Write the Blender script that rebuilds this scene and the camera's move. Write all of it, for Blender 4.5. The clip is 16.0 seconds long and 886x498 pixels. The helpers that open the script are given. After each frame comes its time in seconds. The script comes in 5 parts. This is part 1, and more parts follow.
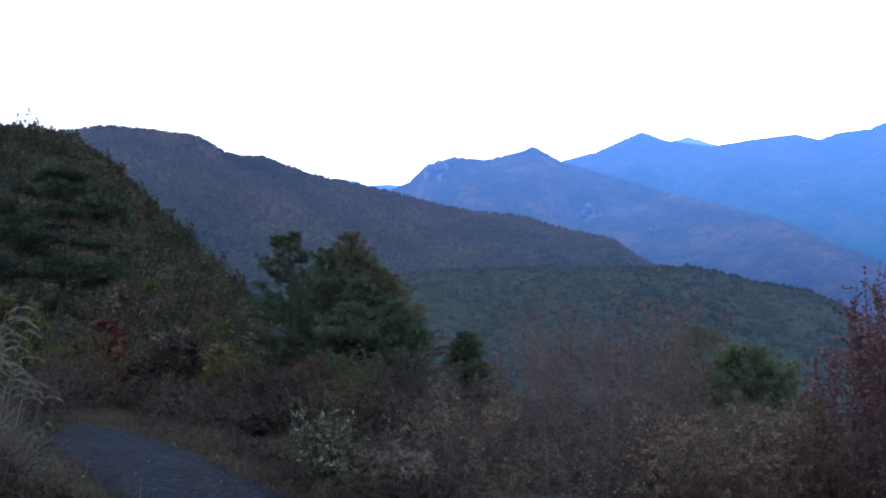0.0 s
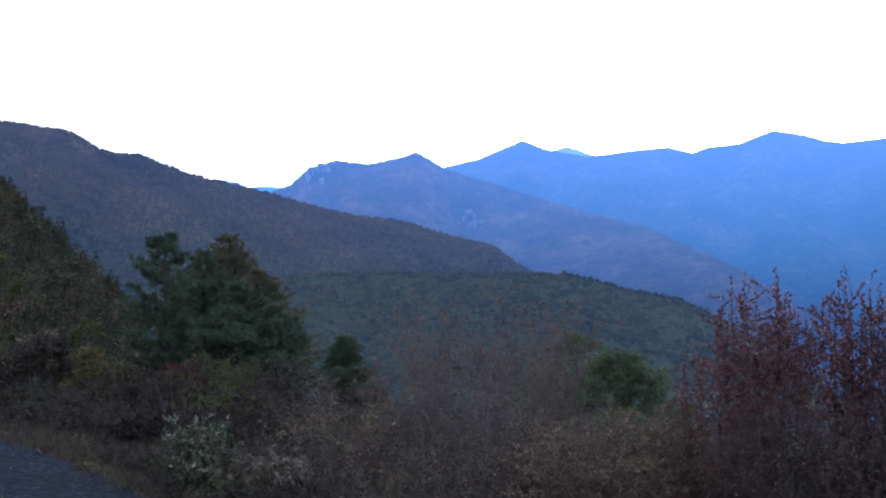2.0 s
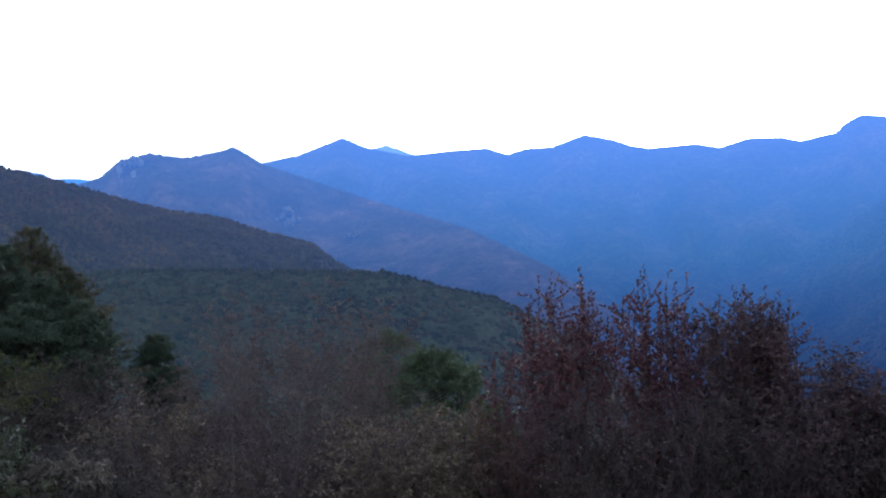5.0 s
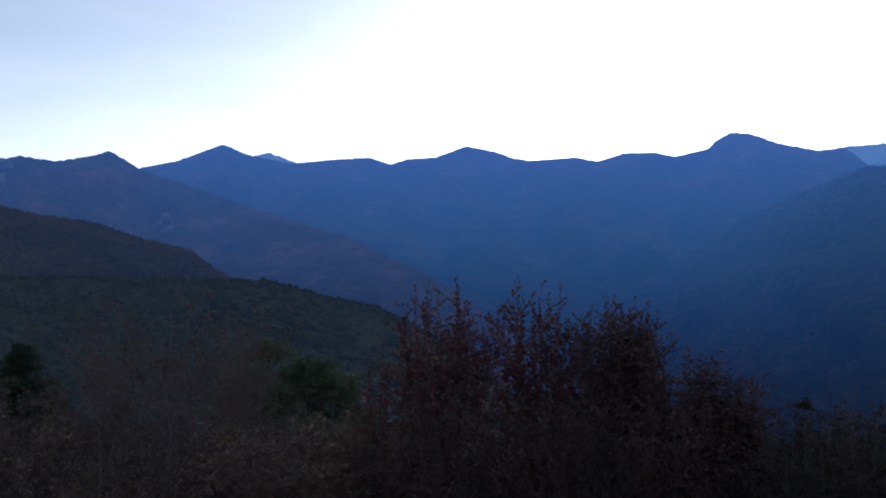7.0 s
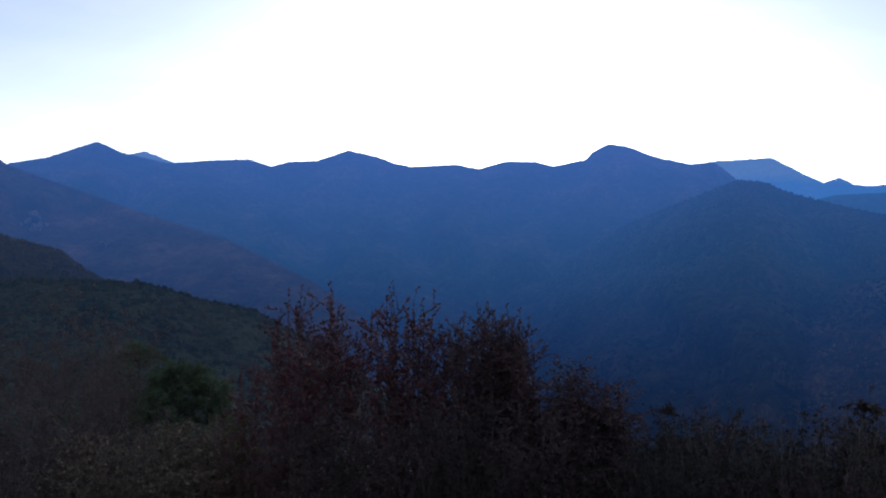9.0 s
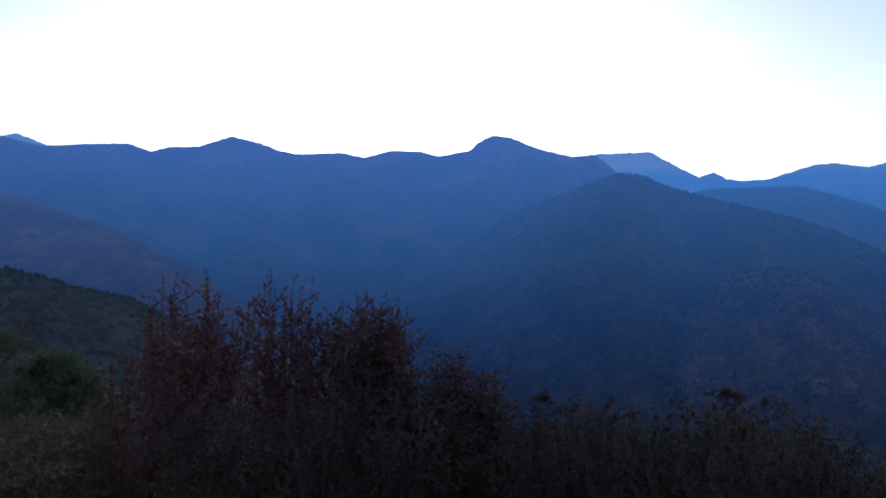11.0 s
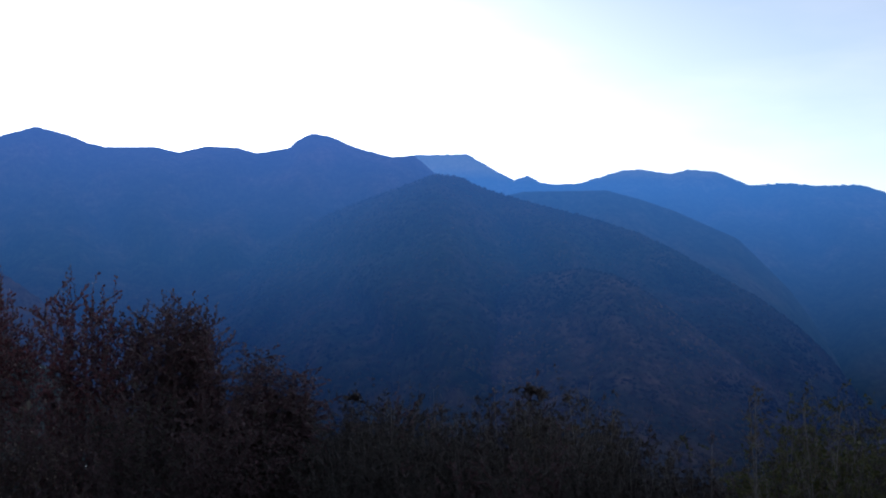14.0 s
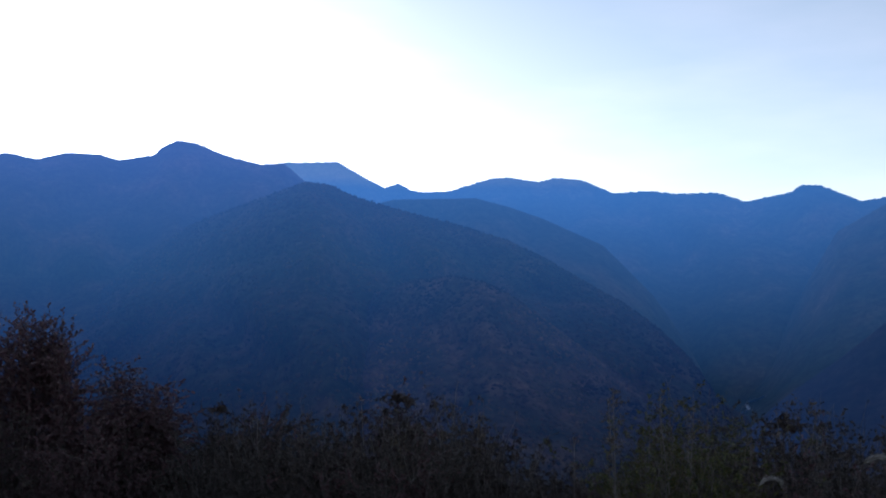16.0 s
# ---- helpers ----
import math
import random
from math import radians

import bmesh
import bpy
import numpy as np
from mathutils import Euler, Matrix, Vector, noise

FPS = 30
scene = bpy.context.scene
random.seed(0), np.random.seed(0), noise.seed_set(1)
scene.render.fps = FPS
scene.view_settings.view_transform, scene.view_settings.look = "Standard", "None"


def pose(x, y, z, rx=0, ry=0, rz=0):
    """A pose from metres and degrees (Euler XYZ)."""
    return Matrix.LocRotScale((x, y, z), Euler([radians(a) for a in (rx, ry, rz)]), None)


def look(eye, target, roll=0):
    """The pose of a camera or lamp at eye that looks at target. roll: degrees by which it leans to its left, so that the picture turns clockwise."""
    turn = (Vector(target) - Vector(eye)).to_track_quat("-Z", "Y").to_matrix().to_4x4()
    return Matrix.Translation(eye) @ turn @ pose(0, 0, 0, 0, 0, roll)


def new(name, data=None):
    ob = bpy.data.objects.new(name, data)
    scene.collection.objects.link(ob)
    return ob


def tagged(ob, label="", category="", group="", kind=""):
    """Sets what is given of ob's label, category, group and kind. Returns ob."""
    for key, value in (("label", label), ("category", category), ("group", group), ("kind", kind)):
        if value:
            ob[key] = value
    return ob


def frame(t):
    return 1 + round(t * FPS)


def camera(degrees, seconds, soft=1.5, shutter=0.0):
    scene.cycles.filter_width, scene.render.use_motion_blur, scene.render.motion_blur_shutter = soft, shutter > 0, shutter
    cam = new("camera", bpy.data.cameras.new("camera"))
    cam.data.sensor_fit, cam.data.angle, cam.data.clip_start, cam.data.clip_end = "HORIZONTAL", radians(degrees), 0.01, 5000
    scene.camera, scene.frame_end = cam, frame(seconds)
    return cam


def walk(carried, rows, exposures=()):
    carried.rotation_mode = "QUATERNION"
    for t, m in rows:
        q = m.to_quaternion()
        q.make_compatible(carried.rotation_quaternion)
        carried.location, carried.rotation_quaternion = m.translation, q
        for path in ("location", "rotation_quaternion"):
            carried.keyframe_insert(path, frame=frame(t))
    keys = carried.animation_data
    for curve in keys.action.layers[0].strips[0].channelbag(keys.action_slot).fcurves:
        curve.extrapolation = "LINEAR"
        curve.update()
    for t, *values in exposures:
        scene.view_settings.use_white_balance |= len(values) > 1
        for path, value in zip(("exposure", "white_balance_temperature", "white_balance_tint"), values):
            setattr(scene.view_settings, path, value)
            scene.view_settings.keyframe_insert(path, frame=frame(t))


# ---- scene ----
cam = camera(45.5, 16.0, soft=2.0)
PATH = [
    (0.0, pose(0.000, 0.000, 1.600, 93.00, 1.20, -0.00)),
    (0.5, pose(0.000, 0.000, 1.600, 93.12, 1.10, -1.67)),
    (1.0, pose(0.001, -0.000, 1.600, 93.09, 0.82, -3.23)),
    (1.5, pose(0.004, -0.000, 1.600, 93.10, 0.70, -4.76)),
    (2.0, pose(0.008, -0.001, 1.600, 93.16, 0.54, -6.48)),
    (2.5, pose(0.013, -0.001, 1.600, 93.10, -0.10, -8.02)),
    (3.0, pose(0.019, -0.002, 1.600, 93.03, -0.22, -9.81)),
    (3.5, pose(0.026, -0.004, 1.600, 92.82, 0.03, -11.13)),
    (4.0, pose(0.034, -0.005, 1.600, 92.77, 0.16, -12.94)),
    (6.5, pose(0.082, -0.020, 1.600, 93.35, 0.56, -20.95)),
    (7.0, pose(0.093, -0.024, 1.600, 93.41, 0.32, -22.69)),
    (7.5, pose(0.104, -0.029, 1.600, 93.33, 0.34, -24.27)),
    (8.0, pose(0.114, -0.034, 1.600, 93.43, -0.01, -26.08)),
    (10.5, pose(0.165, -0.063, 1.600, 93.41, -0.23, -33.73)),
    (11.0, pose(0.174, -0.069, 1.600, 93.13, -0.42, -35.48)),
    (11.5, pose(0.183, -0.076, 1.600, 93.05, -0.40, -36.91)),
    (12.0, pose(0.191, -0.082, 1.600, 92.97, -0.44, -38.65)),
    (12.5, pose(0.198, -0.088, 1.600, 93.11, -0.36, -40.30)),
    (13.0, pose(0.204, -0.093, 1.600, 93.01, -0.33, -42.13)),
    (13.5, pose(0.210, -0.099, 1.600, 92.99, -0.49, -43.73)),
    (14.0, pose(0.215, -0.103, 1.600, 93.17, -0.49, -45.32)),
    (14.5, pose(0.219, -0.108, 1.600, 93.52, -0.25, -47.33)),
    (15.0, pose(0.225, -0.115, 1.600, 93.73, -0.22, -49.26)),
    (15.5, pose(0.231, -0.122, 1.600, 93.69, -0.09, -50.65)),
    (16.0, pose(0.237, -0.129, 1.600, 93.61, 0.32, -52.27)),
]
EXPOSURES = [(0.0, 1.78, 6080, 11), (4.0, 1.7, 6080, 11), (6.5, 0.38, 5880, 12), (7.0, 0.03, 5880, 12), (8.0, 0.03, 5880, 12), (10.5, 0.2, 5880, 12), (16.0, 0.25, 5880, 12)]
walk(cam, PATH, EXPOSURES)

# ---- world, sun ----
SUN_BEARING, SUN_HEIGHT = 33.0, 7.5
world = bpy.data.worlds.new("sky")
world.use_nodes = True
scene.world = world
wn, wl = world.node_tree.nodes, world.node_tree.links
sky = wn.new("ShaderNodeTexSky")
sky.sky_type = "NISHITA"
sky.sun_disc = False
sky.sun_elevation = radians(SUN_HEIGHT)
sky.sun_rotation = radians(SUN_BEARING)
sky.air_density, sky.dust_density, sky.ozone_density = 1.0, 0.5, 2.0
# thin high cloud, whiter and a little brighter than the clear sky between
wc = wn.new("ShaderNodeTexCoord")
wm = wn.new("ShaderNodeMapping")
wm.inputs["Scale"].default_value = (1.2, 1.2, 5.0)
wm.inputs["Rotation"].default_value = (0.1, 0.15, 0.4)
wl.new(wc.outputs["Generated"], wm.inputs[0])
wt = wn.new("ShaderNodeTexNoise")
wt.inputs["Scale"].default_value, wt.inputs["Detail"].default_value, wt.inputs["Roughness"].default_value = 1.6, 6.0, 0.55
wl.new(wm.outputs[0], wt.inputs["Vector"])
wr = wn.new("ShaderNodeMapRange")
for wi, wv in enumerate((0.35, 0.75, 0.38, 0.9)):
    wr.inputs[1 + wi].default_value = wv
wl.new(wt.outputs[0], wr.inputs[0])
wb = wn.new("ShaderNodeRGBToBW")
wl.new(sky.outputs[0], wb.inputs[0])
wg = wn.new("ShaderNodeMixRGB")
wg.blend_type, wg.inputs[0].default_value, wg.inputs[2].default_value = "MULTIPLY", 1.0, (1.48, 1.57, 1.86, 1)
wl.new(wb.outputs[0], wg.inputs[1])
wx = wn.new("ShaderNodeMixRGB")
wl.new(wr.outputs[0], wx.inputs[0])
wl.new(sky.outputs[0], wx.inputs[1])
wl.new(wg.outputs[0], wx.inputs[2])
wl.new(wx.outputs[0], wn["Background"].inputs["Color"])
wn["Background"].inputs["Strength"].default_value = 0.15
sun = new("sun", bpy.data.lights.new("sun", "SUN"))
sun.data.energy, sun.data.angle, sun.data.color = 2.5, radians(0.5), (1.0, 0.93, 0.82)
sb, sh = radians(SUN_BEARING), radians(SUN_HEIGHT)
sun.matrix_world = look((0, 0, 50), (-math.sin(sb) * math.cos(sh), -math.cos(sb) * math.cos(sh), 50 - math.sin(sh)))


# ---- materials ----
def shader(name):
    m = bpy.data.materials.new(name)
    m.use_nodes = True
    return m, m.node_tree.nodes, m.node_tree.links, m.node_tree.nodes["Principled BSDF"]


def ramp(nodes, links, fac, stops):
    r = nodes.new("ShaderNodeValToRGB")
    while len(r.color_ramp.elements) < len(stops):
        r.color_ramp.elements.new(0.5)
    for e, (p, c) in zip(r.color_ramp.elements, stops):
        e.position, e.color = p, (*c, 1)
    links.new(fac, r.inputs[0])
    return r.outputs[0]


def noise_of(nodes, links, scale, detail=4.0, rough=0.6, stretch=None):
    n = nodes.new("ShaderNodeTexNoise")
    n.inputs["Scale"].default_value, n.inputs["Detail"].default_value, n.inputs["Roughness"].default_value = scale, detail, rough
    g = nodes.new("ShaderNodeNewGeometry")
    if stretch:
        mp = nodes.new("ShaderNodeMapping")
        mp.inputs["Scale"].default_value = stretch
        links.new(g.outputs["Position"], mp.inputs[0])
        links.new(mp.outputs[0], n.inputs["Vector"])
    else:
        links.new(g.outputs["Position"], n.inputs["Vector"])
    return n.outputs[0]


def mixed(nodes, links, a, b, fac, mode="MIX"):
    m = nodes.new("ShaderNodeMixRGB")
    m.blend_type = mode
    for sock, v in ((m.inputs[0], fac), (m.inputs[1], a), (m.inputs[2], b)):
        if isinstance(v, bpy.types.NodeSocket):
            links.new(v, sock)
        elif isinstance(v, tuple):
            sock.default_value = (*v, 1)
        else:
            sock.default_value = v
    return m.outputs[0]


def leaf_material(name, colours, gloss=0.5, through_light=0.3, patch=0.0):
    """Leaves, each with its own tone, blotched, and letting some light through."""
    m, n, l, p = shader(name)
    g = n.new("ShaderNodeNewGeometry")
    tone = ramp(n, l, g.outputs["Random Per Island"], [(i / max(1, len(colours) - 1), c) for i, c in enumerate(colours)])
    if patch:
        tone = mixed(n, l, tone, ramp(n, l, noise_of(n, l, patch, 3), [(0.33 + 0.34 * i / (len(colours) - 1), c) for i, c in enumerate(colours)]), 0.75)
    blotch = ramp(n, l, noise_of(n, l, 2.2, 3), [(0.3, (0.6, 0.6, 0.6)), (0.7, (1.2, 1.2, 1.2))])
    col = mixed(n, l, tone, blotch, 0.8, "MULTIPLY")
    l.new(col, p.inputs["Base Color"])
    p.inputs["Roughness"].default_value = gloss
    p.inputs["Specular IOR Level"].default_value = 0.3
    t = n.new("ShaderNodeBsdfTranslucent")
    l.new(col, t.inputs[0])
    mx = n.new("ShaderNodeMixShader")
    mx.inputs[0].default_value = through_light
    l.new(p.outputs[0], mx.inputs[1])
    l.new(t.outputs[0], mx.inputs[2])
    l.new(mx.outputs[0], n["Material Output"].inputs[0])
    return m


def bark_material(name, a, b, scale=14):
    m, n, l, p = shader(name)
    f = noise_of(n, l, scale, 6, 0.7, (1, 1, 0.3))
    l.new(ramp(n, l, f, [(0.3, a), (0.7, b)]), p.inputs["Base Color"])
    p.inputs["Roughness"].default_value = 0.85
    bp = n.new("ShaderNodeBump")
    bp.inputs["Strength"].default_value = 0.6
    l.new(f, bp.inputs["Height"])
    l.new(bp.outputs[0], p.inputs["Normal"])
    return m


# Haze colours, painted onto distant slopes as emission
HAZE = (0.105, 0.358, 1.0)
NEAR_HAZE = (0.15, 0.35, 1.0)
MASSIF_HAZE = (0.145, 0.352, 1.0)
HIGH_HAZE = (0.128, 0.330, 1.0)
LOW_HAZE = (0.062, 0.235, 1.0)


def haze_emission(n, l, p, strength=0.48, haze=HAZE, deep=0.15, high=None, heights=(-220, 430), low=None):
    """Backdrop only: haze painted on distant surfaces as blue emission, stronger with distance and towards the sun,
    weaker in the shaded depth of the valley, more violet on high.
    """
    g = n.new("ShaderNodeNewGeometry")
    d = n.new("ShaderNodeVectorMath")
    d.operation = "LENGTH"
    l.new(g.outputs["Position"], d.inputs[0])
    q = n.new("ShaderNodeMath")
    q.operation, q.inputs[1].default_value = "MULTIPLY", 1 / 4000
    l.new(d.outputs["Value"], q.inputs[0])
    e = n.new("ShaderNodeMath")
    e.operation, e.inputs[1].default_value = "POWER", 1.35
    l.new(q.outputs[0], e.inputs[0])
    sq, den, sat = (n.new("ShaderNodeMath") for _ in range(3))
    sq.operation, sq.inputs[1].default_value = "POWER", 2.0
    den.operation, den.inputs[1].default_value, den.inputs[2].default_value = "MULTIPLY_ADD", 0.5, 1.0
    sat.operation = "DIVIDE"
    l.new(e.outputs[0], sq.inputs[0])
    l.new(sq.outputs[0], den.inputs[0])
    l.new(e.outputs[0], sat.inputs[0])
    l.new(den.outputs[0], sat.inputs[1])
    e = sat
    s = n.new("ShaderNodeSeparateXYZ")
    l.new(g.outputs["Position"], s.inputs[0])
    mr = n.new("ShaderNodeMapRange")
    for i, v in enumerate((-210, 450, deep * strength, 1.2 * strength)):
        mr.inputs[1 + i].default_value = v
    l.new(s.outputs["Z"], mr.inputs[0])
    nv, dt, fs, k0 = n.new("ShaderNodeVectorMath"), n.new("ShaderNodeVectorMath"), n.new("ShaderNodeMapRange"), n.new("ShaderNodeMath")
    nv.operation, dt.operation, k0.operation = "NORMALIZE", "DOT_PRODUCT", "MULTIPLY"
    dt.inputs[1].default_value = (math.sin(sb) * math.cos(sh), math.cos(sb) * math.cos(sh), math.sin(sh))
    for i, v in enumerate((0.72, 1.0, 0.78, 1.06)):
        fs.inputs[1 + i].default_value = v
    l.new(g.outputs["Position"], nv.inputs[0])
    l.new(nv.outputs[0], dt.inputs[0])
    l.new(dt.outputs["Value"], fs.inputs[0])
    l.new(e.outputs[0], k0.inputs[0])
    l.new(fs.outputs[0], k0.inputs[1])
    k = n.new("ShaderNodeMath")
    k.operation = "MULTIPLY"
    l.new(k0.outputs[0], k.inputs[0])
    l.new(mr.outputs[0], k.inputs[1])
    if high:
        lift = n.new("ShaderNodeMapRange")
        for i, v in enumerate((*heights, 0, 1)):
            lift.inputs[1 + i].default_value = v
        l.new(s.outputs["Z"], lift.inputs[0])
        l.new(ramp(n, l, lift.outputs[0], [(0.0, low or LOW_HAZE), (0.5, haze), (1.0, high)]), p.inputs["Emission Color"])
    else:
        p.inputs["Emission Color"].default_value = (*haze, 1)
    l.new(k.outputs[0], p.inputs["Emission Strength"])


def far_material(name, colours, patch=0.006, grain=0.05, haze=True, near=False, tint=HAZE, glow=0.47, deep=0.2, high=HIGH_HAZE, heights=(-220, 430), low=None):
    """Forested slopes far off, most with blue haze painted on as emission."""
    m, n, l, p = shader(name)
    big = noise_of(n, l, patch, 5, 0.6)
    fine = noise_of(n, l, grain, 6, 0.75)
    vo = n.new("ShaderNodeTexVoronoi")
    vo.inputs["Scale"].default_value = grain * 2.2
    vg = n.new("ShaderNodeNewGeometry")
    l.new(vg.outputs["Position"], vo.inputs["Vector"])
    tone = ramp(n, l, big, [(0.3 + 0.4 * i / max(1, len(colours) - 1), c) for i, c in enumerate(colours)])
    col = mixed(n, l, tone, ramp(n, l, fine, [(0.32, (0.62, 0.62, 0.62)), (0.68, (1.3, 1.3, 1.3))]), 1.0, "MULTIPLY")
    col = mixed(n, l, col, ramp(n, l, vo.outputs["Color"], [(0.1, (0.6, 0.6, 0.6)), (0.8, (1.2, 1.2, 1.15)), (1.0, (1.5, 1.45, 1.35))]), 0.55, "MULTIPLY")
    l.new(col, p.inputs["Base Color"])
    p.inputs["Roughness"].default_value = 0.95
    p.inputs["Specular IOR Level"].default_value = 0.1
    bp = n.new("ShaderNodeBump")
    bp.inputs["Strength"].default_value = 0.4
    bp.inputs["Distance"].default_value = 6.0
    l.new(fine, bp.inputs["Height"])
    l.new(bp.outputs[0], p.inputs["Normal"])
    if haze:
        haze_emission(n, l, p, 0.35 if near else glow, NEAR_HAZE if near else tint, 0.6 if near else deep, None if near else high, heights, low)
    return m


def far_crowns(name, colours, low=None, zone=(20, 90), strength=0.35, haze=NEAR_HAZE, deep=0.6, high=None, patches=(0.012, 0.7, 1.25)):
    """Tree crowns of distant woods, each with its own tone, under haze painted as emission; other kinds of trees (low)
    grow below the zone of heights given.
    """
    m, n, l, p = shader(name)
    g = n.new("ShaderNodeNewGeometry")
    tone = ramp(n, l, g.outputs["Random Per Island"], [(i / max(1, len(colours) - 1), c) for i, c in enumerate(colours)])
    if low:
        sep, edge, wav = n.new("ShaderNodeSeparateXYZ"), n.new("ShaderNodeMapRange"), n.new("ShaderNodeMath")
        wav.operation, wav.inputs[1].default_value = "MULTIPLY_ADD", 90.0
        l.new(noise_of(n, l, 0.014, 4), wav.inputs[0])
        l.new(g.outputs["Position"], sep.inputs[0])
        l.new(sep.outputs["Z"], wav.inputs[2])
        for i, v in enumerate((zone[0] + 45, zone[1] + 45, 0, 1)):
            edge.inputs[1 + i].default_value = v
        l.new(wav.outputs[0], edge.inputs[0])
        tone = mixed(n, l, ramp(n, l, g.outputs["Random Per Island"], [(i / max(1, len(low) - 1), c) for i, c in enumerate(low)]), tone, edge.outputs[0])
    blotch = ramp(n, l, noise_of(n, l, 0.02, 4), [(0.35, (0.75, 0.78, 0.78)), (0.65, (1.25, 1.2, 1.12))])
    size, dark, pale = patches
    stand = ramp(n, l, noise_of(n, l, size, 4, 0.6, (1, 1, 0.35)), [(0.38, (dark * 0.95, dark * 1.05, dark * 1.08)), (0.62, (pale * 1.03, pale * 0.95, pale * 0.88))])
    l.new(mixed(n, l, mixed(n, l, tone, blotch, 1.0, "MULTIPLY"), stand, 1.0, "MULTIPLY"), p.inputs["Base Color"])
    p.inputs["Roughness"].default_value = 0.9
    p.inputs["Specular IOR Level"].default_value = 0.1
    haze_emission(n, l, p, strength, haze, deep, high)
    return m


FOREST = [(0.012, 0.022, 0.012), (0.030, 0.034, 0.018), (0.070, 0.052, 0.030)]
RUSTY = [(0.015, 0.026, 0.013), (0.045, 0.040, 0.022), (0.11, 0.070, 0.040)]
MAT = {
    "hill": far_material("hill_floor", [(0.03, 0.03, 0.015), (0.06, 0.045, 0.025)], 0.03, 0.5, False),
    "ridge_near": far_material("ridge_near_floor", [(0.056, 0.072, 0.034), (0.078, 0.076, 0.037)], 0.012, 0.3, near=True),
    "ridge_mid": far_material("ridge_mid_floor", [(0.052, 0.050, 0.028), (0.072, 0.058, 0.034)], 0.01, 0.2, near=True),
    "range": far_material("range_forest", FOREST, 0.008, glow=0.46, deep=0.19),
    # high: paler emission near the crest stands in for sunlit haze
    "far_range": far_material("far_range_forest", FOREST, 0.005, 0.03, glow=0.48, deep=0.15, high=(0.185, 0.42, 1.0), heights=(430, 540), low=HAZE),
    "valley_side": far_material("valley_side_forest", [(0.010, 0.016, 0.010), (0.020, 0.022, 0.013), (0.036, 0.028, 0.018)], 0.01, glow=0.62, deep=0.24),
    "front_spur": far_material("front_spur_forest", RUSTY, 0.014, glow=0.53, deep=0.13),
    "massif": far_material("massif_forest", [(0.012, 0.022, 0.010), (0.045, 0.038, 0.020), (0.11, 0.070, 0.040)], 0.012, tint=MASSIF_HAZE, glow=0.45, deep=0.3),
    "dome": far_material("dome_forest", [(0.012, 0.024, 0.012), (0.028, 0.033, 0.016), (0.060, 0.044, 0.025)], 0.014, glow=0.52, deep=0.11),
}


# ---- mesh helpers ----
def mesh_of(name, verts, faces, mats, smooth=False, slots=None):
    me = bpy.data.meshes.new(name)
    me.from_pydata(verts.tolist() if hasattr(verts, "tolist") else verts, [], faces.tolist() if hasattr(faces, "tolist") else faces)
    for m in mats if isinstance(mats, (list, tuple)) else [mats]:
        me.materials.append(m)
    if smooth:
        me.polygons.foreach_set("use_smooth", [True] * len(me.polygons))
    if slots is not None:
        me.polygons.foreach_set("material_index", slots)
    return me


def child(name, me, parent, label=""):
    ob = new(name, me)
    ob.parent = parent
    return tagged(ob, label) if label else ob


def ease(x, a, b):
    t = np.clip((np.asarray(x, float) - a) / (b - a), 0, 1)
    return t * t * (3 - 2 * t)


class Wood:
    """Collects tapered three- to eight-sided tubes."""

    def __init__(self):
        self.v, self.f = [], []

    def tube(self, pts, r0, r1, sides=3):
        pts = [Vector(p) for p in pts]
        n0, k = len(self.v), len(pts)
        for i, p in enumerate(pts):
            d = (pts[min(i + 1, k - 1)] - pts[max(i - 1, 0)]).normalized()
            a = d.orthogonal().normalized()
            b = d.cross(a)
            r = r0 + (r1 - r0) * i / (k - 1)
            for s in range(sides):
                w = 2 * math.pi * s / sides
                self.v.append(tuple(p + (a * math.cos(w) + b * math.sin(w)) * r))
        for i in range(k - 1):
            for s in range(sides):
                a, b = n0 + i * sides + s, n0 + i * sides + (s + 1) % sides
                self.f.append((a, b, b + sides, a + sides))


def leaf_arrays(p, d, length, width, rng, fold=0.25, needle=False):
    """Folded pointed leaves, two triangles each, or needles and blades, one each, at p along d."""
    p, d = np.asarray(p, float), np.asarray(d, float)
    d = d / np.maximum(np.linalg.norm(d, axis=1, keepdims=True), 1e-9)
    up = rng.normal(size=p.shape)
    s = np.cross(d, up)
    s /= np.maximum(np.linalg.norm(s, axis=1, keepdims=True), 1e-9)
    n = np.cross(s, d)
    length, width = np.broadcast_to(length, len(p))[:, None], np.broadcast_to(width, len(p))[:, None]
    if needle:
        v = np.stack([p - s * width * 0.5, p + s * width * 0.5, p + d * length], 1).reshape(-1, 3)
        return v, np.arange(len(p) * 3).reshape(-1, 3)
    mid = p + d * length * 0.45 - n * width * fold
    v = np.stack([p, mid + s * width * 0.5, p + d * length, mid - s * width * 0.5], 1).reshape(-1, 3)
    i = np.arange(len(p))[:, None] * 4
    f = np.concatenate([i + [[0, 1, 2]], i + [[0, 2, 3]]], 1).reshape(-1, 3)
    return v, f


# ---- lie of the land ----
LANE = [(0.6, -60.0), (0.5, -12.0), (0.25, 0.0), (-0.4, 4.5), (-2.0, 8.35), (-3.6, 11.45), (-5.35, 14.0), (-9.4, 16.9), (-18.0, 19.5), (-40.0, 22.0)]
HALF = 0.85


